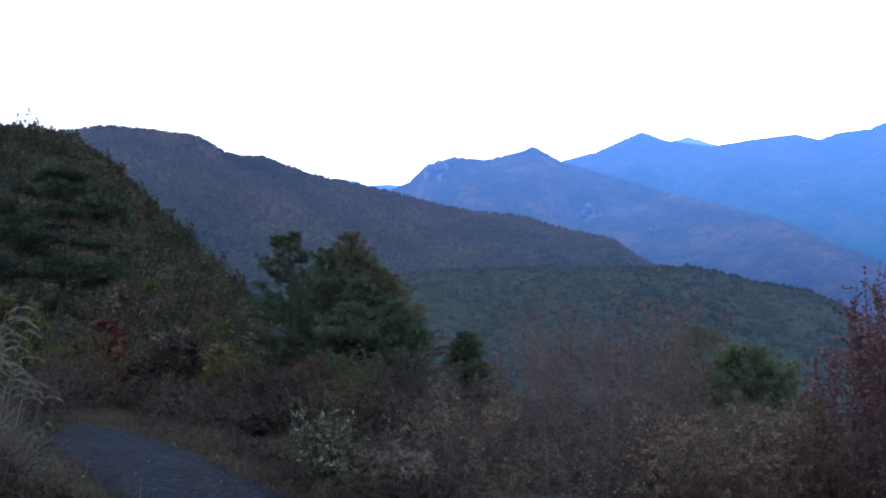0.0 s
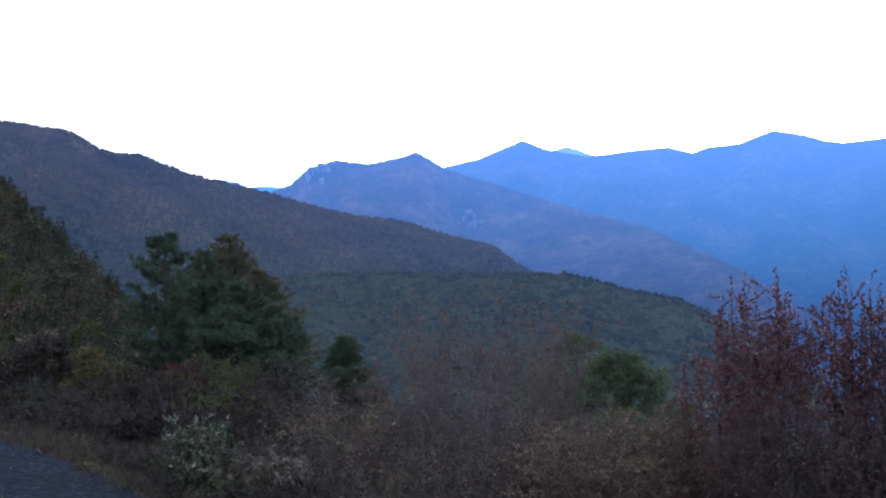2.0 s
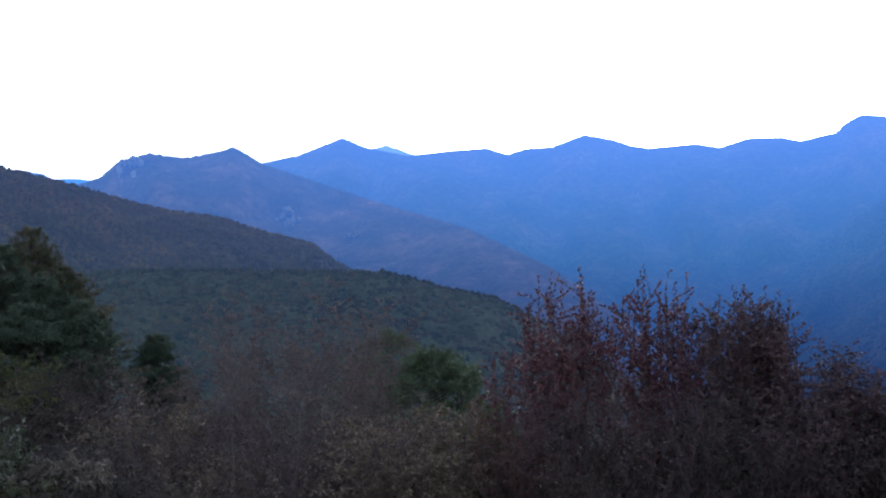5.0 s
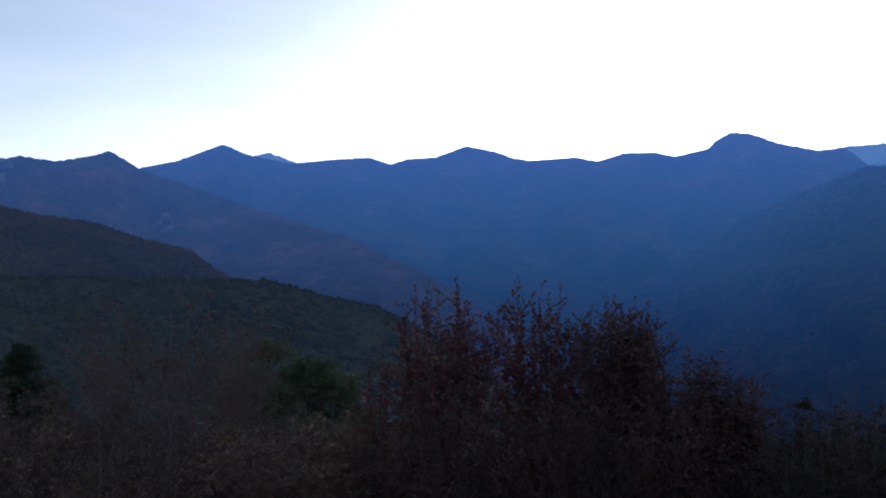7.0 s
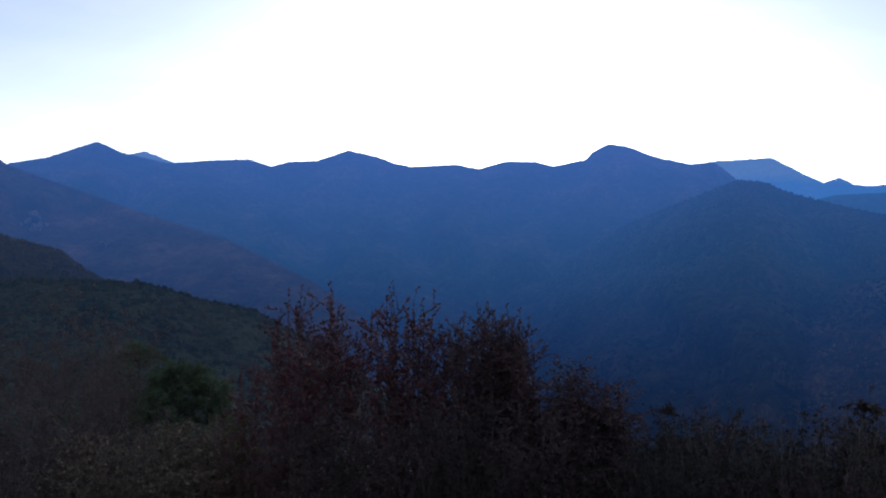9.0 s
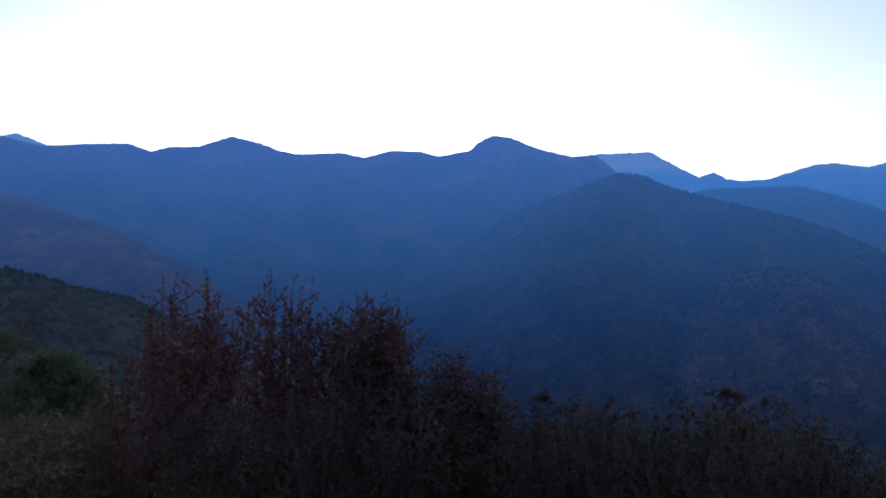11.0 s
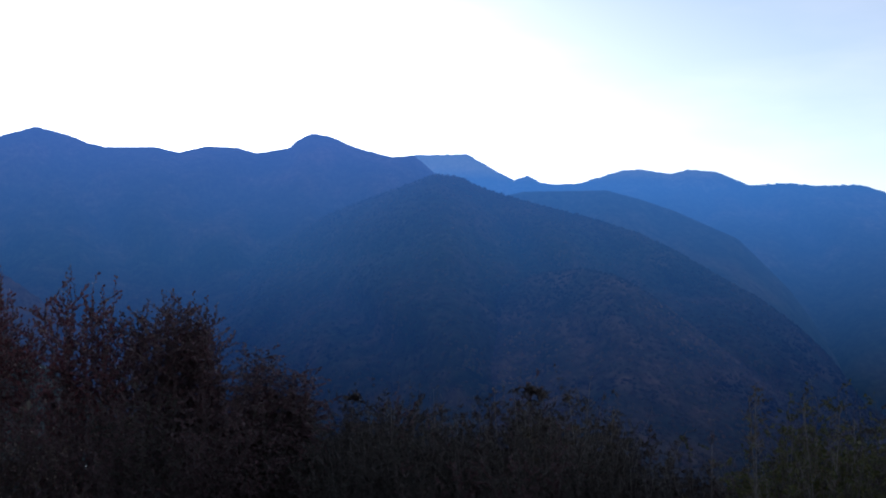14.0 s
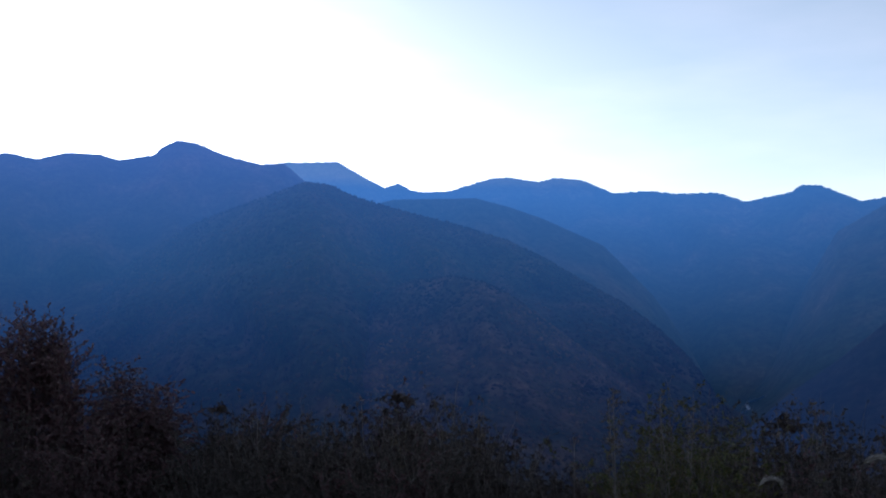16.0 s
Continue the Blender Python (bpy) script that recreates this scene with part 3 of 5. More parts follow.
# ---- hillside trees above the lane ----
def hill_woods():
    rng = np.random.default_rng(31)
    tones = [(0.085, 0.080, 0.046), (0.115, 0.096, 0.055), (0.135, 0.108, 0.062), (0.095, 0.076, 0.048), (0.125, 0.116, 0.060), (0.105, 0.078, 0.050), (0.050, 0.062, 0.036), (0.064, 0.074, 0.042), (0.044, 0.054, 0.034)]
    mats = [leaf_material("hill_leaves", [tuple(q * k for q in c) for k in (0.72, 0.9, 1.02)]) for c in tones]
    count = 1900
    b, v = rng.uniform(-32, -8.6, count), rng.random(count) ** 0.9 * 0.92
    v[:260] = rng.uniform(0, 0.03, 260)
    x, y, z = HILL.place(b, v)
    P, D, L, K = [], [], [], []
    W = Wood()
    for i in range(count):
        con = rng.random() < 0.35
        h = rng.uniform(2.0, 4.2) * (1.25 if con else 0.9) * (0.32 if v[i] < 0.05 else 1)
        n = 120
        t = rng.random(n)
        w = rng.uniform(0, 6.28, n)
        if con:
            rad = (1 - t) * h * 0.3 * rng.uniform(0.5, 1.0, n)
            zz = 0.15 * h + t * 0.9 * h - 0.15 * rad
        else:
            u = rng.normal(size=(n, 3))
            u /= np.linalg.norm(u, axis=1, keepdims=True)
            u *= (rng.random(n) ** 0.35)[:, None]
            lump = 1 + 0.3 * np.sin(3 * np.arctan2(u[:, 1], u[:, 0]) + i)
            rad, w, zz = np.hypot(u[:, 0], u[:, 1]) * h * 0.42 * lump, np.arctan2(u[:, 1], u[:, 0]), h * 0.58 + u[:, 2] * h * 0.42
        p = np.stack([x[i] + rad * np.cos(w), y[i] + rad * np.sin(w), z[i] + zz], 1)
        d = np.stack([np.cos(w), np.sin(w), np.full(n, -0.35 if con else 0.1)], 1) + rng.normal(0, 0.5, (n, 3))
        P.append(p), D.append(d), L.append(rng.uniform(0.3, 0.62, n) * (0.6 if v[i] < 0.05 else 1)), K.append(np.full(n, rng.integers(6, 9) if con else rng.integers(0, 6)))
        W.tube([(x[i], y[i], z[i] - 0.6), (x[i] + rng.normal(0, 0.1), y[i], z[i] + h * 0.5), (x[i], y[i], z[i] + h * 0.85)], 0.09, 0.02, 4)
    P, D, L, K = (np.concatenate(q) for q in (P, D, L, K))
    vs, f = leaf_arrays(P, D, L, L * 0.55, rng, needle=True)
    ob = new("hillside_woods", mesh_of("hillside_woods", vs, f, mats, slots=K.astype(np.int32)))
    tagged(ob, "mixed brown autumn trees and dark conifers covering the hillside", "woods", kind="stuff")
    tagged(child("trunkwork", mesh_of("trunkwork", W.v, W.f, BARK), ob, "thin dark trunks"), kind="stuff")


BARK = bark_material("bark", (0.022, 0.017, 0.014), (0.07, 0.056, 0.047))
TWIG = bark_material("twig", (0.065, 0.046, 0.042), (0.19, 0.14, 0.126), 30)
PALE_TWIG = bark_material("pale_twig", (0.10, 0.085, 0.073), (0.24, 0.205, 0.18), 30)
RED_TWIG = bark_material("red_twig", (0.045, 0.034, 0.032), (0.12, 0.088, 0.08), 30)
hill_woods()


# ---- shrubs and trees near the lane ----
def bent(rng, p, d, length, k, droop=0.0, wobble=0.12):
    """A bent line from p along d."""
    p, d = np.array(p, float), np.array(d, float)
    d /= np.linalg.norm(d)
    pts = [p]
    for i in range(k):
        d = d + rng.normal(0, wobble, 3) + np.array([0, 0, -droop / k])
        d /= np.linalg.norm(d)
        pts.append(pts[-1] + d * length / k)
    return pts


def shrub(name, label, x, y, height, spread, stems, leaf_mat, twig_mat, seed, leaf=(0.045, 0.024), per_twig=9, twigs=7, low=0.25, upright=1.0, thick=0.008, category="shrub",
          group="", droop=0.1, bare=0.0, spikes=0, single=False, reach=1.0):
    """A many-stemmed shrub: stems fan out from the ground, twigs leave them, leaves sit along the twigs."""
    rng = np.random.default_rng(seed)
    z = gz(x, y)
    root = new(name)
    root.location = (x, y, z)
    wood, fine = Wood(), Wood()
    P, D = [], []
    for s in range(stems):
        a, q = rng.uniform(0, 6.28), math.sqrt(rng.random())
        foot = np.array([math.cos(a), math.sin(a), 0]) * q * spread * 0.35
        out = np.array([math.cos(a), math.sin(a), 0]) * q * spread * 0.9 / height
        hgt = height * rng.uniform(0.8, 1.06) * (1 - 0.15 * q * q)
        pts = bent(rng, foot + [0, 0, -0.08], out + [0, 0, upright], hgt, 6, 0.0, 0.10)
        if single:
            one = Wood()
            one.tube(pts, thick * rng.uniform(0.7, 1.3), thick * 0.3, 4)
            child("stem", mesh_of("stem", one.v, one.f, twig_mat), root)
        else:
            wood.tube(pts, thick * rng.uniform(0.7, 1.3), thick * 0.3, 4)
        for k in range(twigs):
            t = low + (1 - low) * rng.random() ** 0.8
            i = min(int(t * 6), 5)
            p = pts[i] + (pts[i + 1] - pts[i]) * (t * 6 - i)
            w = rng.uniform(0, 6.28)
            d = np.array([math.cos(w), math.sin(w), rng.uniform(0.2, 1.1)])
            ln = reach * height * rng.uniform(0.10, 0.24) * (1.25 - 0.6 * t)
            tw = bent(rng, p, d, ln, 2, droop, 0.22)
            naked = rng.random() < bare
            fine.tube(tw if naked else [tw[0], tw[-1]], thick * 0.32, thick * 0.12, 3)
            if naked:
                continue
            m = rng.poisson(per_twig)
            u = rng.random(m) ** 0.7 * 2
            j = np.minimum(u.astype(int), 1)
            tw = np.array(tw)
            P.append(tw[j] + (tw[j + 1] - tw[j]) * (u - j)[:, None])
            D.append(rng.normal(0, 0.8, (m, 3)) + d / np.linalg.norm(d) + [0, 0, -droop])
    for s in range(spikes):
        a, q = rng.uniform(0, 6.28), math.sqrt(rng.random()) * spread * 0.45
        p = np.array([math.cos(a) * q, math.sin(a) * q, height * rng.uniform(0.72, 0.86)])
        tw = bent(rng, p, (rng.normal(0, 0.1), rng.normal(0, 0.1), 1), height * rng.uniform(0.12, 0.24), 4, 0, 0.06)
        fine.tube(tw, thick * 0.3, thick * 0.15, 3)
        m = 12
        u = rng.random(m) * 4
        j = np.minimum(u.astype(int), 3)
        tw = np.array(tw)
        P.append(tw[j] + (tw[j + 1] - tw[j]) * (u - j)[:, None])
        D.append(rng.normal(0, 0.5, (m, 3)) + [0, 0, 0.8])
    if not single:
        tagged(child("stem_tangle", mesh_of("stem_tangle", wood.v, wood.f, twig_mat), root), kind="stuff")
    tagged(child("twigwork", mesh_of("twigwork", fine.v, fine.f, twig_mat), root), kind="stuff")
    if P:
        P, D = np.concatenate(P), np.concatenate(D)
        L = leaf[0] * rng.uniform(0.6, 1.3, len(P))
        v, f = leaf_arrays(P, D, L, L * leaf[1] / leaf[0], rng)
        tagged(child("foliage", mesh_of("foliage", v, f, leaf_mat), root), kind="stuff")
    return tagged(root, label, category, group)


def pine(name, label, x, y, height, spread, seed, mat, tuft=0.15, density=1.0, first=0.12, category="pine tree", lean=0.0, layered=0.5, slope=1.9, gap=1.0):
    """A pine: tapered trunk, whorls of boughs that rise at the tip, and tufts of needles along the outer half of their side twigs."""
    rng = np.random.default_rng(seed)
    root = new(name)
    root.location = (x, y, gz(x, y))
    trunk, limbs = Wood(), Wood()
    line = [np.array([lean * t * t * height + rng.normal(0, 0.02) * height * 0.2 * (0 < t < 1), rng.normal(0, 0.02) * height * 0.2 * (0 < t < 1), -0.3 + (height + 0.3) * t]) for t in np.linspace(0, 1, 9)]
    trunk.tube(line, height * 0.018, height * 0.003, 8)
    P, D = [], []
    t = first
    while t < 0.985:
        i = min(int(t * 8), 7)
        c = line[i] + (line[i + 1] - line[i]) * (t * 8 - i)
        reach = spread * min(1.0, (1 - t) * slope) ** (0.8 if slope > 1.5 else 1.0) * (1.0 if t > 0.3 else 0.75 + 0.8 * t)
        w0 = rng.uniform(0, 6.28)
        k = rng.integers(5, 8)
        for j in range(k):
            w = w0 + 6.283 * j / k + rng.normal(0, 0.25)
            t2 = min(0.99, t + rng.uniform(-0.03, 0.03))
            i = min(int(t2 * 8), 7)
            c = line[i] + (line[i + 1] - line[i]) * (t2 * 8 - i)
            ln = max(0.1, reach * (rng.uniform(0.6, 1.12) if slope > 1.6 else rng.uniform(0.3, 1.25)))
            d = np.array([math.cos(w), math.sin(w), rng.uniform(-0.12, 0.22) + 0.5 * t])
            b = bent(rng, c, d, ln, 5, -0.25, 0.07)
            limbs.tube(b, 0.006 + height * 0.0045 * (1 - t), 0.004, 4)
            b = np.array(b)
            for s in range(max(6, int(ln * 11 * density))):
                u = (0.3 + 0.7 * rng.random()) * 5
                q = min(int(u), 4)
                p = b[q] + (b[q + 1] - b[q]) * (u - q)
                side = rng.choice([-1, 1])
                sd = np.array([math.cos(w + side * 0.9), math.sin(w + side * 0.9), rng.uniform(0.0, 0.35)])
                sl = (0.12 + ln * rng.uniform(0.10, 0.30)) * (1.2 - u / 6)
                e = p + sd * sl
                limbs.tube([p, e], 0.004, 0.002, 3)
                m = int(16 * density) + 4
                g = rng.random(m)[:, None]
                P.append(p + (e - p) * (0.3 + 0.7 * g) + rng.normal(0, 0.015, (m, 3)))
                D.append(sd * 0.7 + rng.normal(0, 0.55, (m, 3)) + [0, 0, 0.35 * layered])
        t += gap * (0.046 + 0.022 * rng.random()) * (1.2 - 0.5 * t)
    child("trunk", mesh_of("trunk", trunk.v, trunk.f, BARK), root)
    tagged(child("branchwork", mesh_of("branchwork", limbs.v, limbs.f, BARK), root), kind="stuff")
    P, D = np.concatenate(P), np.concatenate(D)
    L = tuft * rng.uniform(0.6, 1.2, len(P))
    v, f = leaf_arrays(P, D, L, L * 0.16, rng, needle=True)
    tagged(child("crown", mesh_of("crown", v, f, mat), root), kind="stuff")
    return tagged(root, label, category)


def broadleaf(name, label, x, y, height, spread, seed, mat, leaf=0.11, leaves=45, limbs_n=9, category="tree", bark=None):
    """A small broadleaf tree: trunk, limbs, twigs, clumps of leaves with gaps between."""
    rng = np.random.default_rng(seed)
    root = new(name)
    root.location = (x, y, gz(x, y))
    trunk, limbs = Wood(), Wood()
    line = bent(rng, (0, 0, -0.3), (rng.normal(0, 0.06), rng.normal(0, 0.06), 1), height * 0.8, 7, 0, 0.05)
    trunk.tube(line, height * 0.016, height * 0.004, 7)
    P, D = [], []
    for k in range(limbs_n):
        t = 0.25 + 0.72 * (k + rng.random()) / limbs_n
        i = min(int(t * 7), 6)
        c = line[i] + (line[i + 1] - line[i]) * (t * 7 - i)
        w = k * 2.4 + rng.normal(0, 0.4)
        ln = spread * rng.uniform(0.6, 1.1) * (1.15 - 0.55 * t)
        b = bent(rng, c, (math.cos(w), math.sin(w), rng.uniform(0.3, 0.9)), ln, 5, 0.15, 0.14)
        limbs.tube(b, height * 0.006, height * 0.0015, 4)
        b = np.array(b)
        for s in range(8):
            u = (0.25 + 0.75 * rng.random()) * 5
            q = min(int(u), 4)
            p = b[q] + (b[q + 1] - b[q]) * (u - q)
            tw = bent(rng, p, rng.normal(0, 1, 3) + [0, 0, 0.4], ln * rng.uniform(0.18, 0.4), 3, 0.2, 0.25)
            limbs.tube(tw, height * 0.0015, height * 0.0006, 3)
            m = rng.poisson(leaves)
            tw = np.array(tw)
            j = rng.integers(0, 3, m)
            P.append(tw[j] + (tw[j + 1] - tw[j]) * rng.random((m, 1)) + rng.normal(0, 0.05 * spread, (m, 3)))
            D.append(rng.normal(0, 0.8, (m, 3)) + [0, 0, -0.3])
    child("trunk", mesh_of("trunk", trunk.v, trunk.f, bark or BARK), root)
    tagged(child("branchwork", mesh_of("branchwork", limbs.v, limbs.f, bark or BARK), root), kind="stuff")
    P, D = np.concatenate(P), np.concatenate(D)
    L = leaf * rng.uniform(0.6, 1.3, len(P))
    v, f = leaf_arrays(P, D, L, L * 0.6, rng)
    tagged(child("crown", mesh_of("crown", v, f, mat), root), kind="stuff")
    return tagged(root, label, category)


def plume_grass(name, label, x, y, height, blades, plumes, seed, way=0.0, mats=None, scatter=0.9, head=1.0, full=9):
    """Tall grass: a tuft of arching blades, thin stalks and drooping feathery seed heads."""
    rng = np.random.default_rng(seed)
    root = new(name)
    root.location = (x, y, gz(x, y))
    v, f = [], []
    for k in range(blades):
        w = rng.uniform(0, 6.28)
        pts = bent(rng, (rng.normal(0, 0.12), rng.normal(0, 0.12), -0.03), (0.45 * math.cos(w), 0.45 * math.sin(w), 1), height * rng.uniform(0.5, 1.0), 7, rng.uniform(0.8, 1.9), 0.04)
        side = np.array([-math.sin(w), math.cos(w), 0]) * rng.uniform(0.004, 0.008)
        b = len(v)
        for i, p in enumerate(pts):
            s = side * (1 - (i / 7) ** 2)
            v += [tuple(p - s), tuple(p + s)]
        f += [(b + 2 * i, b + 2 * i + 1, b + 2 * i + 3, b + 2 * i + 2) for i in range(7)]
    tagged(child("blade_tuft", mesh_of("blade_tuft", v, f, mats[0]), root), kind="stuff")
    stalks = Wood()
    P, D = [], []
    for k in range(plumes):
        w = way + rng.normal(0, scatter)
        pts = bent(rng, (rng.normal(0, 0.1), rng.normal(0, 0.1), 0), (0.22 * math.cos(w), 0.22 * math.sin(w), 1), height * rng.uniform(0.85, 1.15), 6, 0.15, 0.03)
        d = np.array([math.cos(w), math.sin(w), 0])
        tip = bent(rng, pts[-1], pts[-1] - pts[-2] + d * 0.1, head * height * rng.uniform(0.14, 0.22), 5, 1.5, 0.05)
        stalks.tube(pts + tip[1:], 0.003, 0.0012, 3)
        tip = np.array(tip)
        for j in range(5):
            m = full
            P.append(tip[j] + (tip[j + 1] - tip[j]) * rng.random((m, 1)))
            D.append((tip[j + 1] - tip[j]) / np.linalg.norm(tip[j + 1] - tip[j]) * 1.6 + rng.normal(0, 0.24, (m, 3)) + [0, 0, -0.25])
    tuft = tagged(child("stalk_tuft", mesh_of("stalk_tuft", stalks.v, stalks.f, mats[2]), root), kind="stuff")
    if P:
        P, D = np.concatenate(P), np.concatenate(D)
        L = rng.uniform(0.03, 0.06, len(P))
        lv, lf = leaf_arrays(P, D, L, 0.005, rng)
        tagged(child("plumage", mesh_of("plumage", lv, lf, mats[1]), tuft, "pale silvery seed heads"), kind="stuff")
    return tagged(root, label, "grass")


NEEDLE = leaf_material("pine_needles", [(0.056, 0.086, 0.056), (0.084, 0.116, 0.072), (0.116, 0.146, 0.088), (0.074, 0.096, 0.066)], 0.45, 0.3)
NEEDLE_DARK = leaf_material("old_pine_needles", [(0.024, 0.042, 0.027), (0.036, 0.056, 0.035), (0.050, 0.072, 0.044), (0.032, 0.046, 0.032)], 0.45, 0.15)
NEEDLE_BRIGHT = leaf_material("young_pine_needles", [(0.098, 0.132, 0.074), (0.138, 0.175, 0.095), (0.178, 0.205, 0.112)], 0.45, 0.35)
LARCH = leaf_material("larch_needles", [(0.130, 0.128, 0.078), (0.170, 0.150, 0.090), (0.11, 0.118, 0.070)], 0.6, 0.4)
RED = leaf_material("red_leaves", [(0.138, 0.048, 0.053), (0.195, 0.062, 0.065), (0.215, 0.087, 0.088), (0.10, 0.052, 0.057), (0.33, 0.21, 0.185)], 0.4, 0.25)
RUST = leaf_material("rusty_red_leaves", [(0.17, 0.068, 0.058), (0.11, 0.062, 0.054), (0.21, 0.094, 0.068), (0.085, 0.058, 0.05)], 0.5, 0.25)
DEEP_RED = leaf_material("deep_red_leaves", [(0.10, 0.026, 0.030), (0.14, 0.035, 0.036), (0.08, 0.032, 0.032)], 0.5, 0.25)
MAROON = leaf_material("maroon_leaves", [(0.112, 0.056, 0.060), (0.160, 0.080, 0.082), (0.092, 0.058, 0.060), (0.20, 0.128, 0.114)], 0.5, 0.25)
BROWN = leaf_material("dry_brown_leaves", [(0.098, 0.058, 0.047), (0.148, 0.092, 0.074), (0.060, 0.038, 0.034), (0.36, 0.26, 0.21), (0.096, 0.070, 0.053), (0.12, 0.075, 0.06), (0.07, 0.046, 0.04)], 0.6, 0.25)
RUSSET = leaf_material("faded_russet_leaves", [(0.17, 0.098, 0.092), (0.22, 0.135, 0.12), (0.14, 0.09, 0.08), (0.27, 0.19, 0.165)], 0.6, 0.3)
DUSK = leaf_material("grey_brown_leaves", [(0.064, 0.051, 0.044), (0.09, 0.071, 0.059), (0.05, 0.045, 0.038), (0.12, 0.097, 0.077)], 0.6, 0.25)
DARK = leaf_material("dark_withered_leaves", [(0.05, 0.036, 0.031), (0.078, 0.053, 0.043), (0.042, 0.034, 0.028), (0.115, 0.082, 0.064)], 0.6, 0.2)
TAWNY = leaf_material("tawny_leaves", [(0.17, 0.118, 0.078), (0.24, 0.17, 0.112), (0.12, 0.084, 0.062), (0.36, 0.27, 0.19)], 0.6, 0.3)
OLIVE = leaf_material("olive_leaves", [(0.07, 0.075, 0.026), (0.11, 0.108, 0.036), (0.14, 0.12, 0.042), (0.06, 0.075, 0.03)], 0.5, 0.3)
YELLOW = leaf_material("yellow_leaves", [(0.15, 0.125, 0.05), (0.20, 0.155, 0.065), (0.11, 0.105, 0.05)], 0.5, 0.35)
PALE = leaf_material("pale_leaves", [(0.08, 0.10, 0.05), (0.13, 0.145, 0.08), (0.36, 0.34, 0.27), (0.06, 0.08, 0.04), (0.10, 0.12, 0.06)], 0.45, 0.25)
DRIED = leaf_material("dried_pale_leaves", [(0.16, 0.12, 0.09), (0.24, 0.19, 0.15), (0.11, 0.075, 0.055), (0.36, 0.31, 0.26)], 0.6, 0.25)
DRYGRASS = leaf_material("dry_grass", [(0.10, 0.07, 0.045), (0.15, 0.11, 0.07), (0.07, 0.055, 0.035), (0.22, 0.17, 0.12)], 0.6, 0.3)
GRASS = leaf_material("faded_green_grass", [(0.08, 0.09, 0.045), (0.13, 0.12, 0.06), (0.20, 0.16, 0.10), (0.07, 0.08, 0.04)], 0.55, 0.3)
PLUME = leaf_material("silver_plume", [(0.30, 0.265, 0.23), (0.42, 0.385, 0.34), (0.23, 0.195, 0.17)], 0.7, 0.35)
VERGE = leaf_material("verge_grass", [(0.081, 0.06, 0.043), (0.13, 0.098, 0.069), (0.065, 0.051, 0.036), (0.247, 0.195, 0.143)], 0.7, 0.3)
GRASS_SET = (GRASS, PLUME, TWIG)
BANK_SET = (leaf_material("pale_dry_grass", [(0.11, 0.09, 0.07), (0.16, 0.132, 0.105), (0.085, 0.07, 0.05), (0.20, 0.17, 0.14)], 0.6, 0.3), leaf_material("weathered_plume", [(0.21, 0.185, 0.158), (0.30, 0.265, 0.23), (0.15, 0.13, 0.108)], 0.7, 0.35), PALE_TWIG)

def layered_pine(label, x, y, height, spread, seed, lean, low=0.5, count=30, mat=None, rise=0.25, name="red_pine", taper=2.4, crook=0.02, tip=0.05):
    """An old red pine: a crooked trunk that forks, long bare limbs, and flat pads of needles in layers."""
    rng = np.random.default_rng(seed)
    root = new(name)
    root.location = (x, y, gz(x, y))
    trunk = Wood()
    line = np.array(bent(rng, (0, 0, -0.3), (lean, 0.05, 1), height * 0.97, 9, 0, crook))
    trunk.tube(line, height * 0.017, height * 0.005, 8)
    stem = child("trunk", mesh_of("trunk", trunk.v, trunk.f, BARK), root)
    P, D = [], []
    for k in range(count):
        t = low + (0.99 - low) * (k + 0.5 * rng.random()) / count
        i = min(int(t * 9), 8)
        c = line[i] + (line[i + 1] - line[i]) * (t * 9 - i)
        w = k * 2.4 + rng.normal(0, 0.35)
        ln = spread * rng.uniform(0.65, 1.1) * min(1.0, tip + (1 - t) * taper)
        b = np.array(bent(rng, c, (math.cos(w), math.sin(w), rise + rng.uniform(-0.25, 0.25)), ln, 6, 0.1, 0.14))
        limb = Wood()
        limb.tube(b, 0.012 + 0.03 * (1 - t), 0.006, 5)
        child("limb", mesh_of("limb", limb.v, limb.f, BARK), stem)
        for q in range(3 + int(ln * 6)):
            u = (0.4 + 0.6 * rng.random()) * 6
            j = min(int(u), 5)
            p = b[j] + (b[j + 1] - b[j]) * (u - j) + np.array([rng.normal(0, 0.12), rng.normal(0, 0.12), 0.03])
            rad = min(rng.uniform(0.18, 0.42), 0.07 + 0.4 * ln)
            m = 40 + int(230 * rad)
            a, r = rng.uniform(0, 6.28, m), np.sqrt(rng.random(m)) * rad
            P.append(p + np.stack([r * np.cos(a), r * np.sin(a), rng.normal(0, 0.03, m) + 0.10 * (1 - (r / rad) ** 2)], 1))
            D.append(np.stack([np.cos(a) * r / rad, np.sin(a) * r / rad, np.full(m, 0.5)], 1) + rng.normal(0, 0.55, (m, 3)))
    P, D = np.concatenate(P), np.concatenate(D)
    L = 0.13 * rng.uniform(0.6, 1.25, len(P))
    v, f = leaf_arrays(P, D, L, L * 0.2, rng, needle=True)
    tagged(child("crown", mesh_of("crown", v, f, mat or NEEDLE), root), kind="stuff")
    return tagged(root, label, "pine tree")


